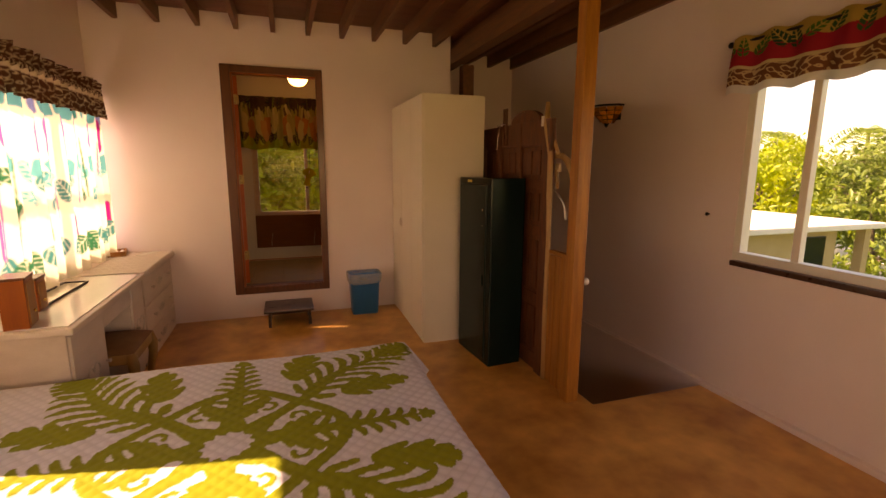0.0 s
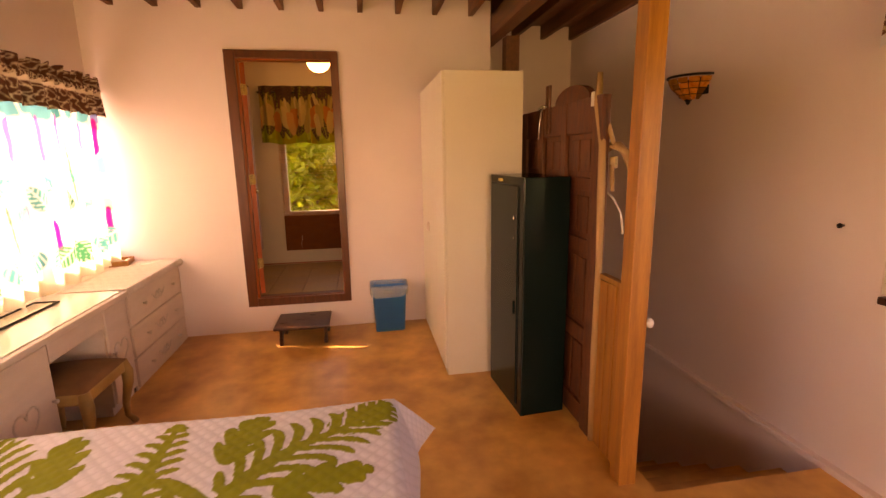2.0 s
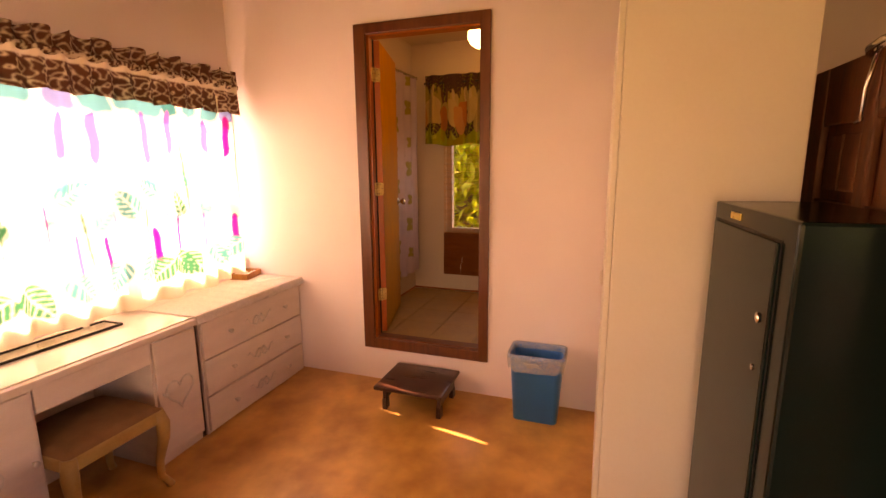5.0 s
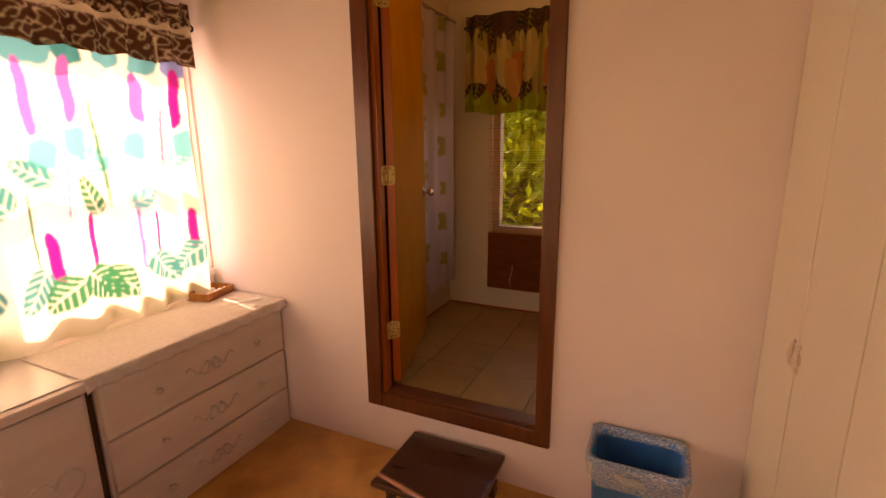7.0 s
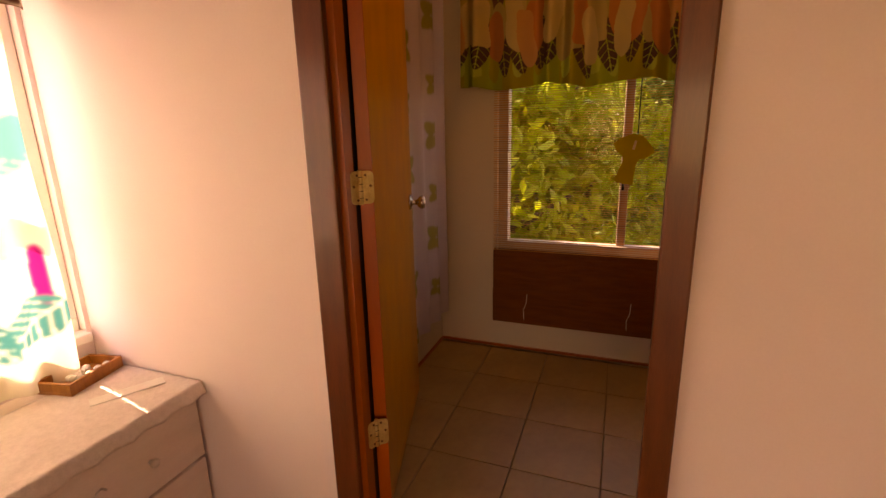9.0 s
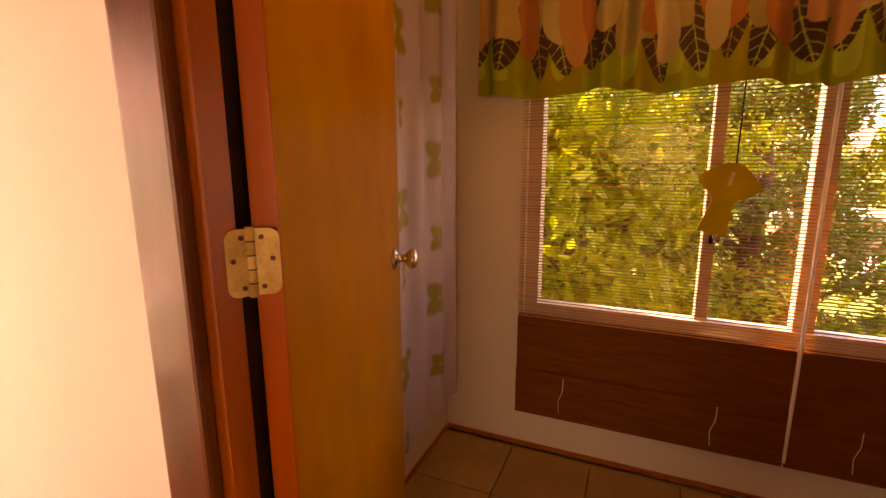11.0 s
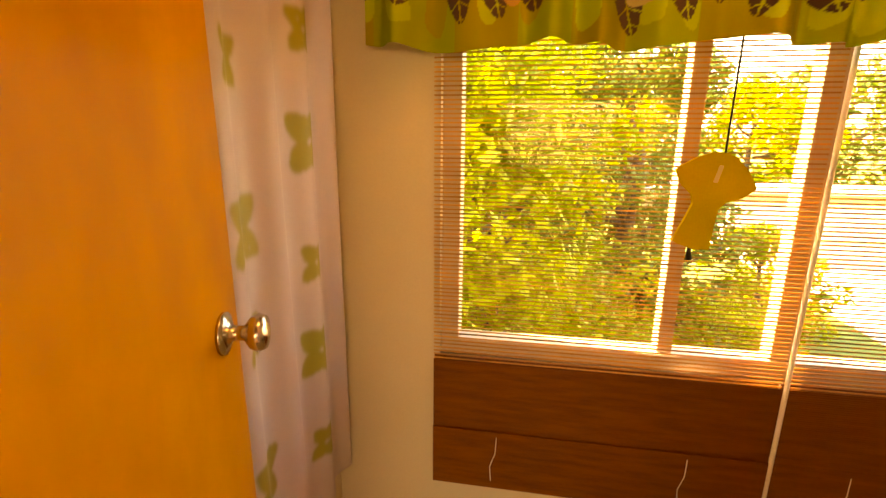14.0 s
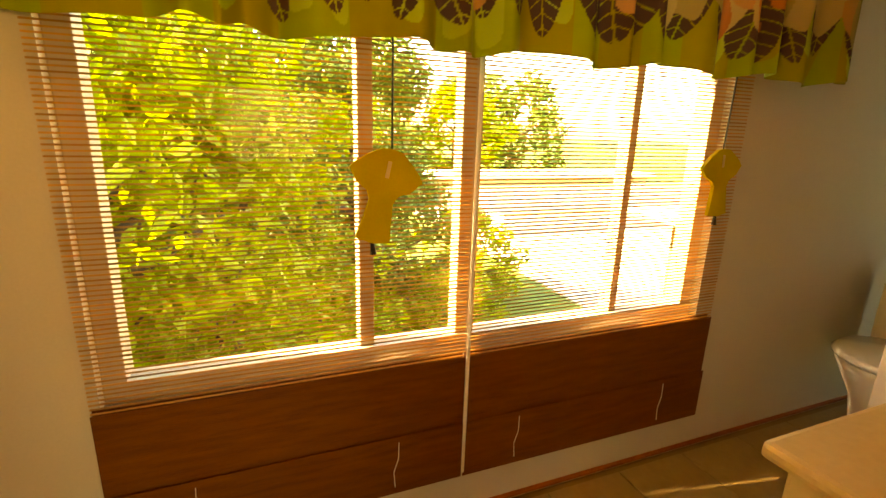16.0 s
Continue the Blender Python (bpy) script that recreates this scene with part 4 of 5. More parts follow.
PINK, ROSE, TEAL, AQUA, GREEN, LILAC = (0.46, 0.015, 0.19), (0.50, 0.12, 0.38), (0.015, 0.22, 0.21), (0.07, 0.38, 0.40), (0.005, 0.15, 0.065), (0.20, 0.25, 0.48)
rg = random.Random(5)
seeds = []
y, col = 2.2, 0
while y < 4.95:
    # a wash of aqua and lilac under the valance, flowers in blocks, veined leaves in two rows
    up = rg.uniform(-0.04, 0.04)
    seeds.append((y + 0.03, 1.89 + up * 0.3, 0.055, rg.uniform(0.05, 0.09), 1.57, rg.choice((TEAL, AQUA, LILAC, AQUA)), False))
    flower = col % 3 != 2
    if flower:
        seeds.append((y, 1.73 + up, rg.uniform(0.10, 0.15), rg.uniform(0.018, 0.042), 1.57 + rg.uniform(-0.06, 0.06), rg.choice((PINK, ROSE, ROSE)), False))
        seeds.append((y + rg.uniform(-0.05, 0.05), 1.53 + up, 0.06, 0.045, rg.uniform(1.0, 2.1), AQUA, False))
        seeds.append((y + 0.01, 1.12 + up, rg.uniform(0.09, 0.13), rg.uniform(0.014, 0.030), 1.57 + rg.uniform(-0.1, 0.1), rg.choice((PINK, ROSE, ROSE)), False))
    for lz, spread in ((1.46, 0.05), (1.31, 0.06)):
        if rg.random() < 0.4:
            continue
        seeds.append((y + rg.uniform(-spread, spread), lz + up, rg.uniform(0.065, 0.10), rg.uniform(0.036, 0.055), rg.uniform(0.3, 2.9), rg.choice((AQUA, TEAL, GREEN, AQUA)), 0.0022))
    seeds.append((y + rg.uniform(-0.03, 0.05), 0.95 + rg.uniform(-0.04, 0.04), rg.uniform(0.085, 0.105), rg.uniform(0.055, 0.068), rg.choice((-1, 1)) * rg.uniform(0.5, 1.0) - 1.57, rg.choice((GREEN, TEAL, GREEN, AQUA)), 0.0025))
    seeds.append((y + 0.08, rg.uniform(1.15, 1.7), rg.uniform(0.12, 0.25), rg.uniform(0.004, 0.009), 1.57 + rg.uniform(-0.06, 0.06), rg.choice((PINK, ROSE, GREEN)), False))
    y += rg.uniform(0.13, 0.19)
    col += 1


def drape_y(u):
    return 2.20 + u * 2.68


def curtain_at(u, v):
    y, z = drape_y(u), 0.752 + 1.25 * v
    amp = 0.013 + 0.009 * (1 - v)
    x = -1.385 + amp * np.sin(y * 40 + 2.6 * np.sin(y * 5.3)) + 0.010 * np.sin(y * 17 + v * 2)
    return x, y + 0.006 * np.sin(v * 9 + y * 5), z + 0.012 * np.sin(y * 23) * (1 - v)


cur = sheet("curtain", curtain_at, 800, 300, M_PRINT, lambda u, v: leaves_on(drape_y(u), 0.752 + 1.25 * v, seeds, (0.93, 0.91, 0.72)), bleed=3)
tagged(cur, "thin white curtain printed with pink flowers and teal leaves", "curtain")


def scroll_print(y, z, dark, pale, size=70.0, level=0.25):
    s = np.sin(y * size + 2.2 * np.sin(z * size * 0.9)) * np.sin(z * size * 1.25 + 2.0 * np.sin(y * size * 0.55)) + 0.35 * np.sin(y * size * 2.3 + z * 31)
    return np.where((np.abs(s - 0.1) < level)[..., None], np.array(pale), np.array(dark))


BROWN, CREAM = (0.13, 0.045, 0.022), (0.72, 0.60, 0.44)
val = thing("window_valance", (-1.36, 3.55, 2.1), "brown and cream scroll-printed ruffled valance over the curtains", "valance")


def val_lower(u, v):
    y, z = 2.20 + u * 2.74, 1.895 + 0.175 * v
    return -1.345 + (0.020 - 0.008 * v) * np.sin(y * 58 + np.sin(y * 5)) - 0.01 * v, y, z + 0.008 * np.sin(y * 29) * (1 - v)


def val_upper(u, v):
    y, z = 2.20 + u * 2.74, 2.085 + 0.085 * v
    return -1.35 + (0.008 + 0.018 * v) * np.sin(y * 75 + 2 * np.sin(y * 7)), y, z + 0.014 * np.sin(y * 41 + np.sin(y * 13)) * v


def val_band(u, v):
    y = 2.20 + u * 2.74
    a = (v - 0.5) * np.pi
    return -1.368 + 0.024 * np.cos(a) + 0.003 * np.sin(y * 90), y, 2.078 + 0.022 * np.sin(a)


hang_on(sheet("skirt", val_lower, 700, 40, M_PRINT_THICK, lambda u, v: np.where((v > 0.8)[..., None], np.array(CREAM), scroll_print(2.20 + u * 2.74, v * 0.18, BROWN, CREAM, 50, 0.17)), bleed=1), val)
hang_on(sheet("ruffle", val_upper, 700, 20, M_PRINT_THICK, lambda u, v: scroll_print(2.20 + u * 2.74, v * 0.09, BROWN, CREAM, 50, 0.17), bleed=1), val)
hang_on(sheet("rod_pocket", val_band, 300, 10, M_PRINT_THICK, lambda u, v: scroll_print(2.20 + u * 2.74, v * 0.05, BROWN, CREAM, 62, 0.35)), val)
crod = rod(bmesh.new(), (-1.375, 2.17, 2.078), (-1.375, 4.965, 2.078), 0.011)
lathe(crod, (-1.375, 4.965, 2.078), [(0.011, 0), (0.018, -0.008), (0.016, -0.02), (0.004, -0.026)], 12, "Y")
box(crod, -1.47, 4.93, 2.066, -1.372, 4.94, 2.086)
solid("curtain_rod", crod, M_BLACK, "thin dark curtain rod on wall brackets", "curtain rod")

# valance over the east window
val2 = thing("window_valance", (2.72, 1.7, 2.2), "yellow, red and brown leaf-printed valance over the east window", "valance")
rg = random.Random(9)
seeds2 = [(0.85 + 0.105 * i + rg.uniform(-0.02, 0.02), 2.335 + rg.uniform(-0.03, 0.03), rg.uniform(0.06, 0.09), rg.uniform(0.03, 0.045), rg.uniform(0.6, 2.6), rg.choice(((0.02, 0.09, 0.02), (0.05, 0.17, 0.02), (0.015, 0.06, 0.02))), True) for i in range(18)]


def east_colour(u, v):
    y, z = 0.8 + u * 1.82, 1.965 + 0.455 * v
    c = leaves_on(y, z, seeds2, (0.50, 0.34, 0.09))
    red = (z < 2.305 + 0.015 * np.sin(y * 30)) & (c[..., 0] > 0.4)
    c[red] = (0.42, 0.015, 0.035)
    brown = z < 2.165
    c[brown] = scroll_print(y, z, (0.20, 0.07, 0.035), (0.62, 0.44, 0.26), 42, 0.26)[brown]
    c[(z < 2.18) & (z > 2.155)] = (0.66, 0.52, 0.30)
    c[z < 2.03] = (0.78, 0.74, 0.76)
    return c


hang_on(sheet("skirt", lambda u, v: (2.715 + (0.014 - 0.008 * v) * np.sin((0.8 + u * 1.82) * 34 + np.sin(u * 11)) + 0.03 * v * v, 0.74 + u * 1.82, 1.962 + 0.34 * v + 0.010 * np.sin(u * 47) * (1 - v) + 0.010 * np.sin(u * 60) * v), 420, 110, M_PRINT_THICK, east_colour), val2)
part("rod", lathe(rod(bmesh.new(), (2.752, 0.72, 2.272), (2.752, 2.60, 2.272), 0.011), (2.752, 2.60, 2.272), [(0.011, 0), (0.02, -0.012), (0.016, -0.028), (0.004, -0.034)], 12, "Y"), M_BLACK, val2)

# ---- bathroom ----
val3 = thing("window_valance", (0.7, 6.25, 2.0), "pleated leaf-printed valance in brown, cream and lime over the bathroom window", "valance")


rg = random.Random(21)
seeds4 = []
LIMES, DARKS = ((0.30, 0.36, 0.05), (0.24, 0.20, 0.012)), ((0.05, 0.018, 0.012), (0.06, 0.024, 0.014))
PETALS = ((0.36, 0.12, 0.034), (0.40, 0.29, 0.11), (0.42, 0.20, 0.07), (0.30, 0.22, 0.07))
STREAKS = ((0.42, 0.32, 0.14), (0.26, 0.20, 0.05), (0.34, 0.26, 0.09), (0.10, 0.04, 0.02))
for zc, tones, wide, step, jig in ((2.24, DARKS, 0.05, 0.055, 0.03), (2.09, STREAKS, 0.016, 0.026, 0.03), (1.86, LIMES, 0.026, 0.11, 0.02), (1.88, DARKS, 0.046, 0.095, 0.03), (1.99, PETALS, 0.044, 0.07, 0.03), (1.93, PETALS, 0.036, 0.15, 0.02)):
    x = -0.48
    while x < 1.92:
        c = rg.choice(tones)
        seeds4.append((x, zc + rg.uniform(-jig, jig), rg.uniform(0.09, 0.125), wide * rg.uniform(0.75, 1.1), -1.57 + rg.uniform(-0.25, 0.25), c, 0.0018 if c in DARKS else 0))
        x += step * rg.uniform(0.7, 1.35)



def bath_colour(u, v):
    x, z = -0.46 + u * 2.36, 1.715 + 0.60 * v
    lime = np.where((np.sin(x * 21 + np.sin(x * 7)) > 0)[..., None], np.array((0.24, 0.20, 0.012)), np.array((0.22, 0.26, 0.02)))
    c = leaves_on(x, z, seeds4, (0.0, 0.0, 0.0))
    return np.where((c.sum(-1) == 0)[..., None], lime, c)


hang_on(sheet("skirt", lambda u, v: (-0.46 + u * 2.36, 6.235 + 0.030 * np.sin(u * 104 + 1.6 * np.sin(u * 31)) * (1.15 - 0.5 * v) + 0.02 * v, 1.715 + 0.60 * v + 0.012 * np.sin(u * 39 + 1) * (1 - v)), 900, 200, M_PRINT_BATH, bath_colour), val3)
part("rod", rod(bmesh.new(), (-0.48, 6.275, 2.25), (1.92, 6.275, 2.25), 0.01), M_BLACK, val3)

SLAT_PITCH = 0.0108
for x0, x1 in ((-0.312, 0.574), (0.580, 1.545)):
    bl = thing("bamboo_blind", ((x0 + x1) / 2, 6.31, 0.52), "brown matchstick bamboo blind hanging down past the window sill", "blind", "bathroom blinds")
    me = mesh_of("slat", block(x0, -0.001, -0.0019, x1, 0.001, 0.0019), M_SLAT)
    n = int((1.80 - 0.918) / SLAT_PITCH)
    for i in range(n):
        ob = new("slat", me)
        hang_on(ob, bl)
        ob.matrix_basis = Matrix.Translation((0, 6.306 + 0.0006 * math.sin(i * 1.9), 0.918 + i * SLAT_PITCH))
    # the lower end is gathered up in folds, coloured darker for their shade
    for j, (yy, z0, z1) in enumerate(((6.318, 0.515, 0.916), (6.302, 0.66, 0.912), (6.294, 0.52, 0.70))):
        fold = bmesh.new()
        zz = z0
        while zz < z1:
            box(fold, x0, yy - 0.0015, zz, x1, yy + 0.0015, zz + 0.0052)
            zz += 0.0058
        part("fold", fold, M_SLAT_SHADED, bl)
    for cx in (x0 + 0.18, x1 - 0.2):
        part("cord", tube(bmesh.new(), [(cx + 0.004, 6.289, 0.69), (cx + 0.002, 6.286, 0.64), (cx - 0.012, 6.284, 0.60), (cx - 0.008, 6.284, 0.55)], 0.0011, 6), M_CORD, bl)
    if x0 < 0:
        part("pull_cord", tube(bmesh.new(), [(0.583, 6.297, 1.85), (0.582, 6.297, 1.2), (0.581, 6.296, 0.8), (0.579, 6.295, 0.535)], 0.006, 8), M_CORD, bl, "white braided pull cord")
    part("headrail", block(x0, 6.29, 2.02, x1, 6.325, 2.06, bevel=0.003), M_CASING, bl)


def shirt(cx, cz, s, rz):
    """A flat felt shirt ornament on a cord."""
    ob = thing("shirt_ornament", (cx, 6.27, cz), "yellow felt shirt ornament hanging on a thin dark cord", "ornament", "shirt ornaments")
    half = [(0.0, 0.207), (0.022, 0.205), (0.05, 0.186), (0.076, 0.162), (0.084, 0.150), (0.064, 0.124), (0.036, 0.108), (0.027, 0.09), (0.032, 0.05), (0.040, 0.0), (0.0, -0.006)]
    pts = half + [(-x, z) for x, z in half[-2:0:-1]]
    bm = bmesh.new()
    M = pose(cx, 6.27, cz, 0, rz, 0)
    top = M @ Vector((0, 0, 0.205 * s))
    a = [bm.verts.new(M @ Vector((x * s, -0.006, z * s))) for x, z in pts]
    b = [bm.verts.new(M @ Vector((x * s, 0.006, z * s))) for x, z in pts]
    bm.faces.new(a), bm.faces.new(b[::-1])
    for i in range(len(pts)):
        j = (i + 1) % len(pts)
        bm.faces.new((a[i], b[i], b[j], a[j]))
    part("shirt", bm, M_YELLOW, ob)
    part("neck", block(-0.005, -0.008, 0.15, 0.005, -0.006, 0.19, bevel=0.001, m=M), M_CREAM, ob, "pale placket")
    part("cord", tube(bmesh.new(), [tuple(top), (top.x, 6.268, top.z + 0.15), (top.x, 6.262, 2.0)], 0.0025, 6), M_BLACK, ob)
    part("bead", tube(bmesh.new(), [(cx, 6.27, cz - 0.004), (cx + 0.003, 6.27, cz - 0.035)], [0.004, 0.008], 8), M_BLACK, ob)


shirt(0.302, 1.28, 1.05, 13)
shirt(1.43, 1.30, 1.0, -4)

# shower curtain with green leaf print
rg = random.Random(3)
seeds3 = []
for yy, z0 in ((5.87, 0.60), (6.12, 0.72)):
    for k in range(7):
        big = 1.2 if k % 2 else 0.85
        zz = z0 + k * 0.26 + rg.uniform(-0.03, 0.03)
        for q in range(4):
            a = q * math.pi / 2 + 0.75 + rg.uniform(-0.15, 0.15)
            seeds3.append((yy + 0.028 * big * math.cos(a), zz + 0.040 * big * math.sin(a), 0.030 * big, 0.024 * big, a, (0.30, 0.27, 0.05), 1e-5))
sc = sheet("shower_curtain", lambda u, v: (-0.582 + 0.020 * np.abs(np.sin(u * 11 + 0.4 * np.sin(v * 3))) ** 2.5 + 0.006 * np.sin(u * 19 + v), 5.78 + 0.50 * u, 0.55 + 1.75 * v), 200, 420, surf("sheer_shower_curtain", (0.9, 0.9, 0.95), (1, 1, 1), 9, 300, 0.5, 0.2, attr=True, through=0.22), lambda u, v: leaves_on(5.78 + 0.50 * u, 0.55 + 1.75 * v, seeds3, (0.52, 0.44, 0.47)), bleed=3)
tagged(sc, "sheer white shower curtain printed with green leaves", "shower curtain")
solid("shower_rod", rod(bmesh.new(), (-0.575, 5.10, 2.31), (-0.575, 6.33, 2.31), 0.012), M_CHROME, "chrome shower rod along the wall", "shower rod")

# ceiling lamp
lamp = thing("ceiling_lamp", (0.23, 5.6, 2.6), "round glowing glass ceiling lamp in the bathroom", "ceiling lamp")
part("base", lathe(bmesh.new(), (0.23, 5.58, 2.47), [(0.05, 0), (0.055, 0.02), (0.02, 0.04), (0.015, 0.1), (0.06, 0.11), (0.065, 0.13)], 24), M_BRASS, lamp)
part("globe", lathe(bmesh.new(), (0.23, 5.58, 2.475), [(0.004, -0.135), (0.05, -0.125), (0.085, -0.1), (0.105, -0.06), (0.1, -0.02), (0.07, 0.0)], 28), glow("lit_opal_glass", (1.0, 0.62, 0.25), 2.62), lamp, "glowing opal glass globe")

# toilet and cabinet past the window
TX = 0.26
toilet = thing("toilet", (2.1 + TX, 6.05, 0.36), "white porcelain toilet with closed lid beside the window wall", "toilet")
part("bowl", lathe(bmesh.new(), (1.98 + TX, 6.05, 0.36), [(0.10, 0), (0.09, 0.1), (0.11, 0.22), (0.17, 0.34), (0.185, 0.38)], 26), M_PORCELAIN, toilet)
part("lid", lathe(bmesh.new(), (1.98 + TX, 6.05, 0.742), [(0.19, 0), (0.195, 0.012), (0.18, 0.03), (0.05, 0.036)], 26), M_PORCELAIN, toilet)
part("tank", block(2.20 + TX, 5.86, 0.70, 2.38 + TX, 6.25, 1.08, bevel=0.025), M_PORCELAIN, toilet)
cabn = thing("bath_cabinet", (1.2, 5.6, 0.36), "tan laminate cabinet with rounded edge beside the doorway", "cabinet")
part("carcass", block(0.92, 5.26, 0.36, 1.59, 5.64, 0.965, bevel=0.006), M_TAN, cabn)
part("counter_top", block(0.90, 5.24, 0.965, 1.60, 5.685, 1.0, bevel=0.012), M_TAN, cabn)
part("cabinet_door", block(0.94, 5.64, 0.40, 1.57, 5.652, 0.95, bevel=0.003), M_TAN, cabn)
tw = sheet("towel", lambda u, v: (1.60 - 0.02 - 0.03 * np.clip(1 - v, 0, 1) - 0.015 * np.sin(u * 14), 5.66 + 0.15 * u, 1.05 + 0.42 * v), 30, 30, surf("dark_towel", (0.02, 0.02, 0.035), (0.05, 0.045, 0.07), 20, 300, 0.95, 0.8), None, 0.012)
tagged(tw, "dark towel hanging on the bathroom partition", "towel")

# ---- outside ----
solid("ground", block(-250, -250, LOW - 0.3, 250, 250, LOW), M_GRASS, "green lawn reaching the horizon", "ground", "structure")
solid("pavement", block(7.6, 12.0, LOW, 30, 30, LOW + 0.06, bevel=0.01), M_PAVE, "pale concrete terrace in the sun", "pavement", "structure")


def leaf_mesh(name, centres, spread, count, size, material, seed, flat=0.7):
    """Many small leaves round clump centres."""
    g = np.random.default_rng(seed)
    c = np.asarray(centres, float)
    k = g.integers(0, len(c), count)
    d = g.normal(size=(count, 3))
    d /= np.linalg.norm(d, axis=1)[:, None]
    p = c[k] + d * (spread * g.uniform(0.25, 1.0, count) ** 0.5)[:, None] * np.array((1, 1, flat))
    a = g.normal(size=(count, 3))
    a[:, 2] -= 0.3
    a /= np.linalg.norm(a, axis=1)[:, None]
    b = np.cross(a, d + 0.3 * g.normal(size=(count, 3)))
    b /= np.linalg.norm(b, axis=1)[:, None] + 1e-9
    s = size * g.uniform(0.6, 1.4, count)[:, None]
    nrm = np.cross(a, b)
    q = np.stack([p - a * s, p + b * s * 0.42 + nrm * s * 0.12, p + a * s, p - b * s * 0.42 + nrm * s * 0.12], 1).reshape(-1, 3)
    me = bpy.data.meshes.new(name)
    me.from_pydata(q.tolist(), [], np.arange(4 * count).reshape(-1, 4).tolist())
    me.materials.append(material)
    return me


def tree(name, at, h, r, clumps, leaves, size, label, material, seed, low=0.15):
    g = random.Random(seed)
    x, y, z = at
    ob = thing(name, at, label, "tree")
    tb = tube(bmesh.new(), [(x, y, z), (x + 0.05 * h * g.uniform(-1, 1), y, z + h * 0.3), (x + 0.06 * h * g.uniform(-1, 1), y + 0.03 * h, z + h * 0.6), (x, y, z + h * 0.85)], [0.035 * h, 0.028 * h, 0.018 * h, 0.008 * h], 10)
    cs = []
    for i in range(clumps):
        a, t, rr = g.uniform(0, math.tau), g.uniform(low, 1), g.uniform(0.3, 1) ** 0.6
        w = r * math.sin(math.pi * (0.15 + 0.8 * t)) ** 0.6
        cs.append((x + w * rr * math.cos(a), y + w * rr * math.sin(a), z + h * t))
        if i % 5 == 0:
            m0 = (x, y, z + h * t * 0.7)
            tube(tb, [m0, tuple((p + q) / 2 + 0.05 * h * g.uniform(-1, 1) for p, q in zip(m0, cs[-1])), cs[-1]], [0.014 * h, 0.009 * h, 0.003 * h], 6)
    part("trunk", tb, M_BARK, ob)
    cr = new("crown", leaf_mesh("crown", cs, r * 0.30, leaves, size, material, seed))
    hang_on(cr, ob)
    return ob


tree("tree", (-1.9, 10.2, LOW), 6.6, 2.5, 90, 16000, 0.085, "dense broad-leaved tree with sunlit yellow-green leaves outside the bathroom", M_LEAF, 11)
tree("tree", (-0.4, 11.4, LOW), 5.9, 2.0, 70, 11000, 0.085, "dense broad-leaved tree with sunlit yellow-green leaves outside the bathroom", M_LEAF, 12)
tree("tree", (-4.6, 10.6, LOW), 7.2, 3.0, 80, 9000, 0.11, "tall leafy tree behind the hedge", M_LEAF, 13)
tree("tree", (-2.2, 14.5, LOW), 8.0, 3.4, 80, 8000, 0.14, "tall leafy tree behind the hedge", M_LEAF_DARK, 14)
tree("shrub", (-1.3, 8.7, LOW), 3.3, 1.0, 40, 4500, 0.07, "bright shrub close to the bathroom window", M_LEAF, 15, 0.1)
tree("shrub", (3.0, 13.0, LOW), 1.7, 1.3, 40, 3500, 0.08, "rounded green shrub on the lawn", M_LEAF, 19, 0.1)
tree("shrub", (5.2, 16.2, LOW), 2.2, 1.5, 40, 3500, 0.09, "rounded green shrub on the lawn", M_LEAF, 20, 0.1)
tree("shrub", (0.9, 12.8, LOW), 1.9, 1.2, 40, 3500, 0.08, "rounded green shrub on the lawn", M_LEAF, 16, 0.1)
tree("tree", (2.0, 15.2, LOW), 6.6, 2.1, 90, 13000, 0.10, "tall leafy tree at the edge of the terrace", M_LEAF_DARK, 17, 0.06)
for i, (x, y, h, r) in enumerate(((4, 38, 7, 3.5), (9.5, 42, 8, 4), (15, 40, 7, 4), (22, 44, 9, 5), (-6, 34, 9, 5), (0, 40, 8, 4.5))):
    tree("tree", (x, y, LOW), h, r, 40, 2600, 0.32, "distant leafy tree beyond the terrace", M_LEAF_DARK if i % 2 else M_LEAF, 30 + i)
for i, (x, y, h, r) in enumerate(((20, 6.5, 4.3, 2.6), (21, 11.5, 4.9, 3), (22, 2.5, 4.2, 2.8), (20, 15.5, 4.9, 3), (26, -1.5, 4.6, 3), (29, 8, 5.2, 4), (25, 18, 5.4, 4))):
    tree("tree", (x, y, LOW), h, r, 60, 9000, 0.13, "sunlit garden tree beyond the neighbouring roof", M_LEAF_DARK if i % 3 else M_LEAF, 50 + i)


def palm(at, h, seed):
    g = random.Random(seed)
    x, y, z = at
    ob = thing("palm_tree", at, "slender palm with drooping fronds in the distance", "palm tree", "distant palms")
    part("trunk", tube(bmesh.new(), [(x, y, z), (x + 0.2, y, z + h * 0.5), (x + 0.1, y, z + h)], [0.16, 0.12, 0.09], 8), M_BARK, ob)
    bm = bmesh.new()
    for k in range(15):
        a, up = k * math.tau / 15 + g.uniform(-0.2, 0.2), g.uniform(0.1, 0.9)
        pts = [Vector((x + 0.1 + math.cos(a) * 1.9 * t, y + math.sin(a) * 1.9 * t, z + h + up * 1.3 * t - 1.7 * t * t)) for t in np.linspace(0, 1, 8)]
        side = Vector((-math.sin(a), math.cos(a), 0))
        for p, q in zip(pts, pts[1:]):
            for s in (1, -1):
                for e in (0, 0.5):
                    m = p.lerp(q, e)
                    bm.faces.new([bm.verts.new(v) for v in (m, m + side * s * 0.42 + Vector((0, 0, -0.22)), m.lerp(q, 0.45))])
    part("fronds", bm, M_LEAF_DARK, ob)


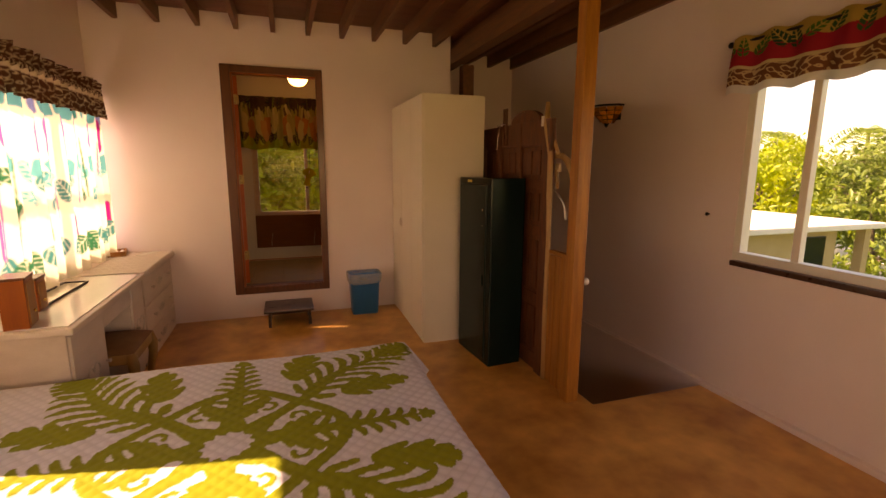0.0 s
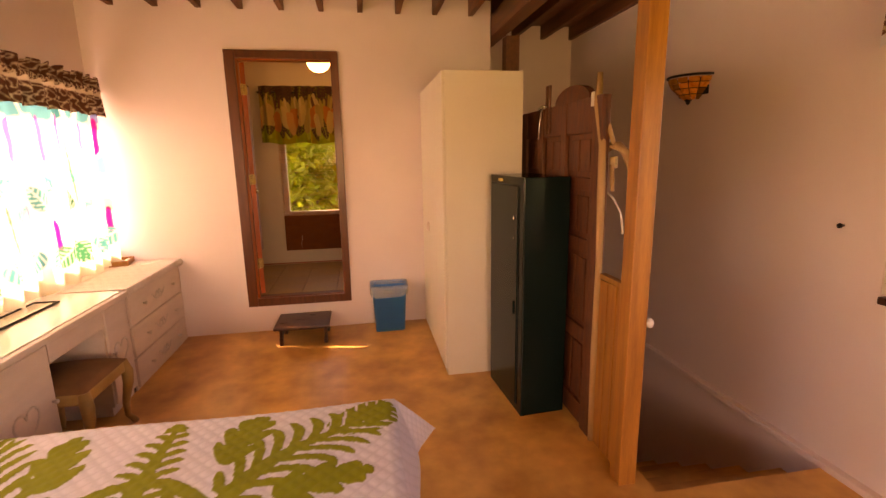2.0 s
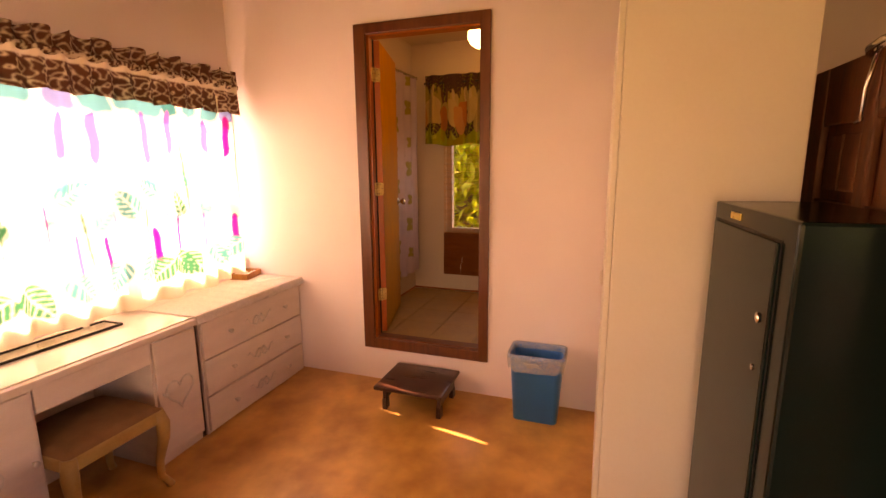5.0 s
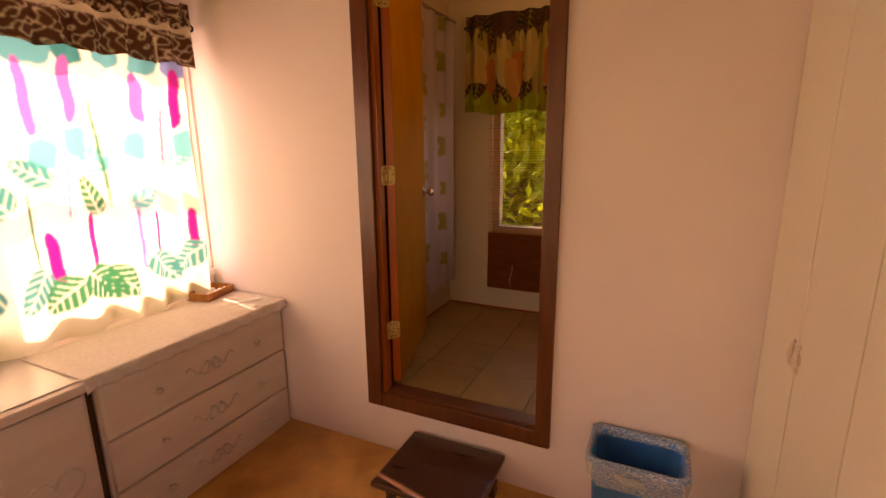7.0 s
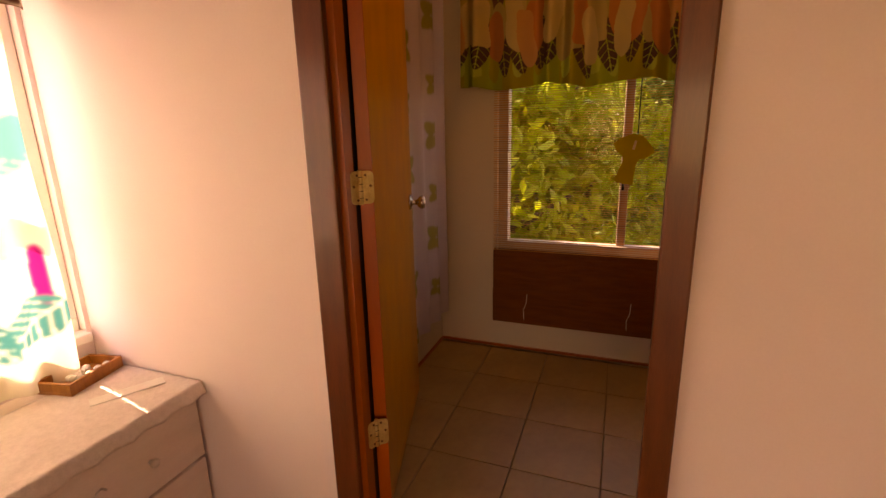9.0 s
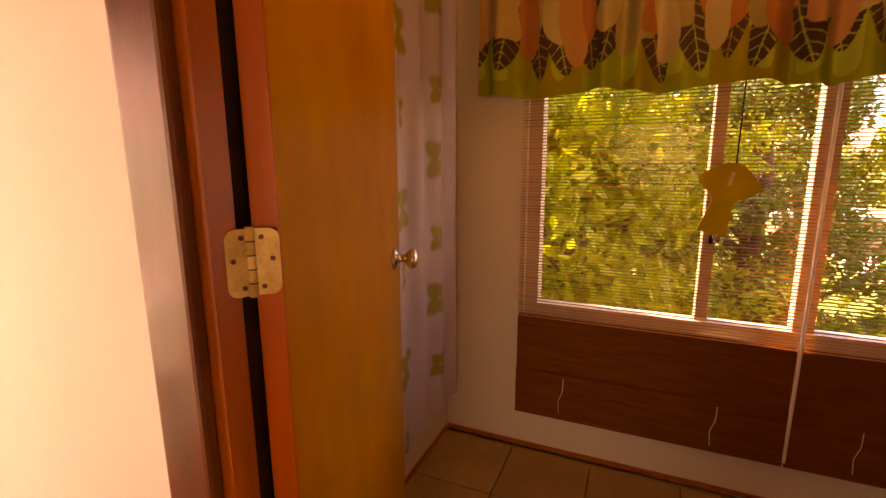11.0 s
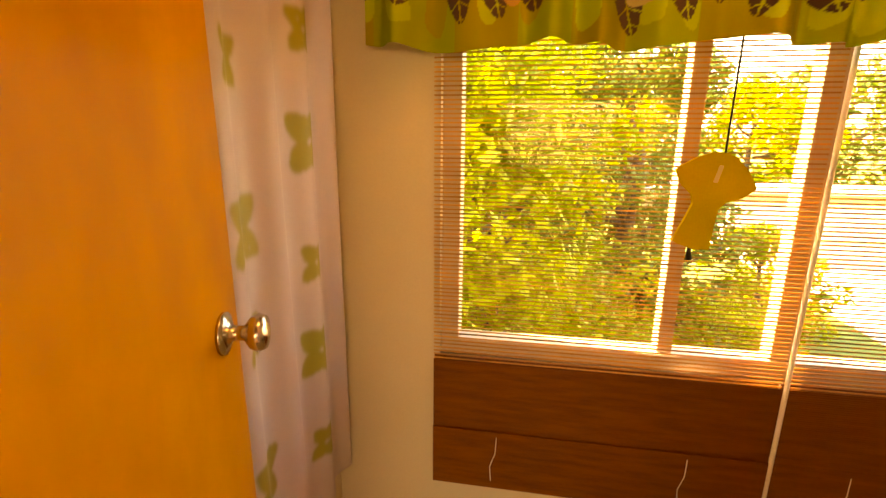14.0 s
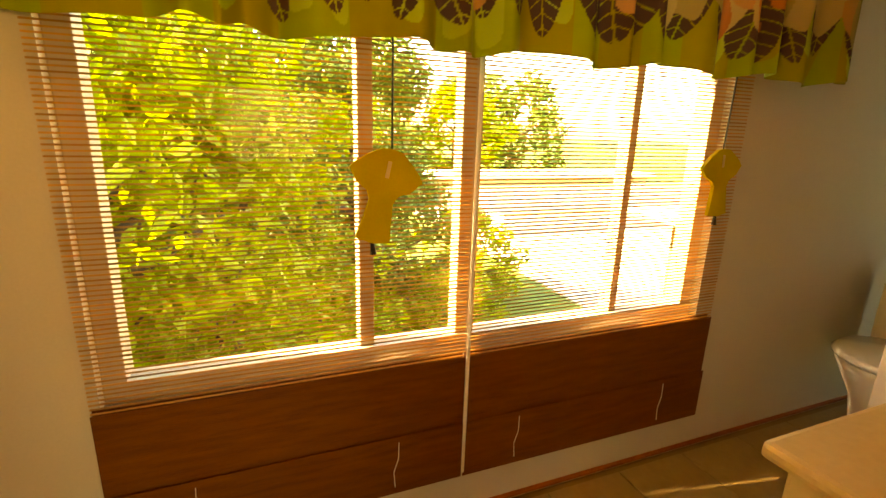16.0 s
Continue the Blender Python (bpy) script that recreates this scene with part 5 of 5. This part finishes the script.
for i, (x, y, h) in enumerate(((6.5, 46, 9.5), (12, 50, 10.5), (17.5, 47, 9), (24, 52, 10), (30, 9, 6.0), (32, 18.5, 6.6), (31, 3, 5.8), (28, 21, 6.4))):
    palm((x, y, LOW), h, 70 + i)

# neighbouring low house east of the window
house = thing("house", (9.0, 9.0, LOW), "low cream stucco house with a flat pale roof", "house")
part("wall", block(6.6, 7.35, LOW, 12.0, 11.0, 0.19), M_STUCCO, house)
part("roof", block(6.0, 6.95, 0.19, 13.0, 11.5, 0.32, bevel=0.03), M_ROOF, house)
part("window", block(10.7, 7.31, LOW, 11.6, 7.36, 0.02, bevel=0.01), M_SAFE, house)
part("pillar", block(12.55, 7.1, LOW, 12.75, 7.3, 0.19, bevel=0.01), M_STUCCO, house)
part("door", block(8.0, 7.31, LOW, 8.9, 7.36, -0.8, bevel=0.01), M_SAFE, house)
# long low garden walls across the terrace
for x0, x1, y, hh in ((9.5, 24.0, 22.0, 0.9), (9.0, 26.0, 27.5, 1.3)):
    gw = thing("garden_wall", ((x0 + x1) / 2, y, LOW), "low pale garden wall with a coping", "wall", "garden walls")
    part("wall_body", block(x0, y, LOW + 0.06, x1, y + 0.25, LOW + hh), M_PAVE, gw)
    part("coping", block(x0 - 0.05, y - 0.05, LOW + hh, x1 + 0.05, y + 0.3, LOW + hh + 0.09, bevel=0.01), M_STUCCO, gw)
shed = thing("shed", (14, 33, LOW), "long low pinkish outbuilding across the terrace", "building")
part("wall", block(6, 31, LOW, 26, 34, LOW + 1.5), M_STUCCO, shed)
part("roof", block(5.6, 30.6, LOW + 1.5, 26.4, 34.4, LOW + 1.7, bevel=0.03), M_ROOF, shed)

# monstera by the house
mon = thing("monstera", (5.0, 2.9, LOW), "large-leaved monstera plant beside the low house", "plant")
g = random.Random(4)
stem, lv = bmesh.new(), bmesh.new()
for k in range(26):
    a = g.uniform(0, math.tau)
    tip = Vector((5.0 + g.uniform(0.2, 1.0) * math.cos(a), 2.9 + g.uniform(0.2, 0.8) * math.sin(a), LOW + g.uniform(1.8, 3.2)))
    tube(stem, [(5.0, 2.9, LOW), tuple(Vector((5.0, 2.9, LOW)).lerp(tip, 0.6) + Vector((0, 0, 0.2))), tuple(tip)], [0.03, 0.02, 0.012], 6)
    M = Matrix.Translation(tip) @ Euler((g.uniform(-0.6, 0.6), g.uniform(-0.6, 0.6), g.uniform(0, 6.28))).to_matrix().to_4x4()
    ring = [M @ Vector((0.30 * (1 - 0.28 * (i % 2)) * math.cos(i * math.tau / 22), 0.38 * (1 - 0.28 * (i % 2)) * math.sin(i * math.tau / 22), -0.05 * abs(math.cos(i * math.tau / 22)))) for i in range(22)]
    cv = lv.verts.new(M @ Vector((0, 0, 0.04)))
    rv = [lv.verts.new(p) for p in ring]
    for i in range(22):
        lv.faces.new((cv, rv[i], rv[(i + 1) % 22]))
part("stems", stem, M_LEAF_DARK, mon)
part("leaves", lv, M_LEAF, mon)

# ---- bathroom floor tiles, laid last ----
me = mesh_of("tile", block(-0.15, -0.15, 0, 0.15, 0.15, 0.016, bevel=0.002), M_TILE)
for i in range(12):
    for j in range(5):
        x, y = -0.468 + i * 0.304, 5.23 + j * 0.304
        if x > 1.5 and y < 5.9:
            continue
        if y + 0.15 > 6.331 or x + 0.15 > 3.0:
            continue
        ob = new("tile", me)
        ob.parent = bath_floor
        ob.matrix_basis = Matrix.Translation((x, y, 0.345))
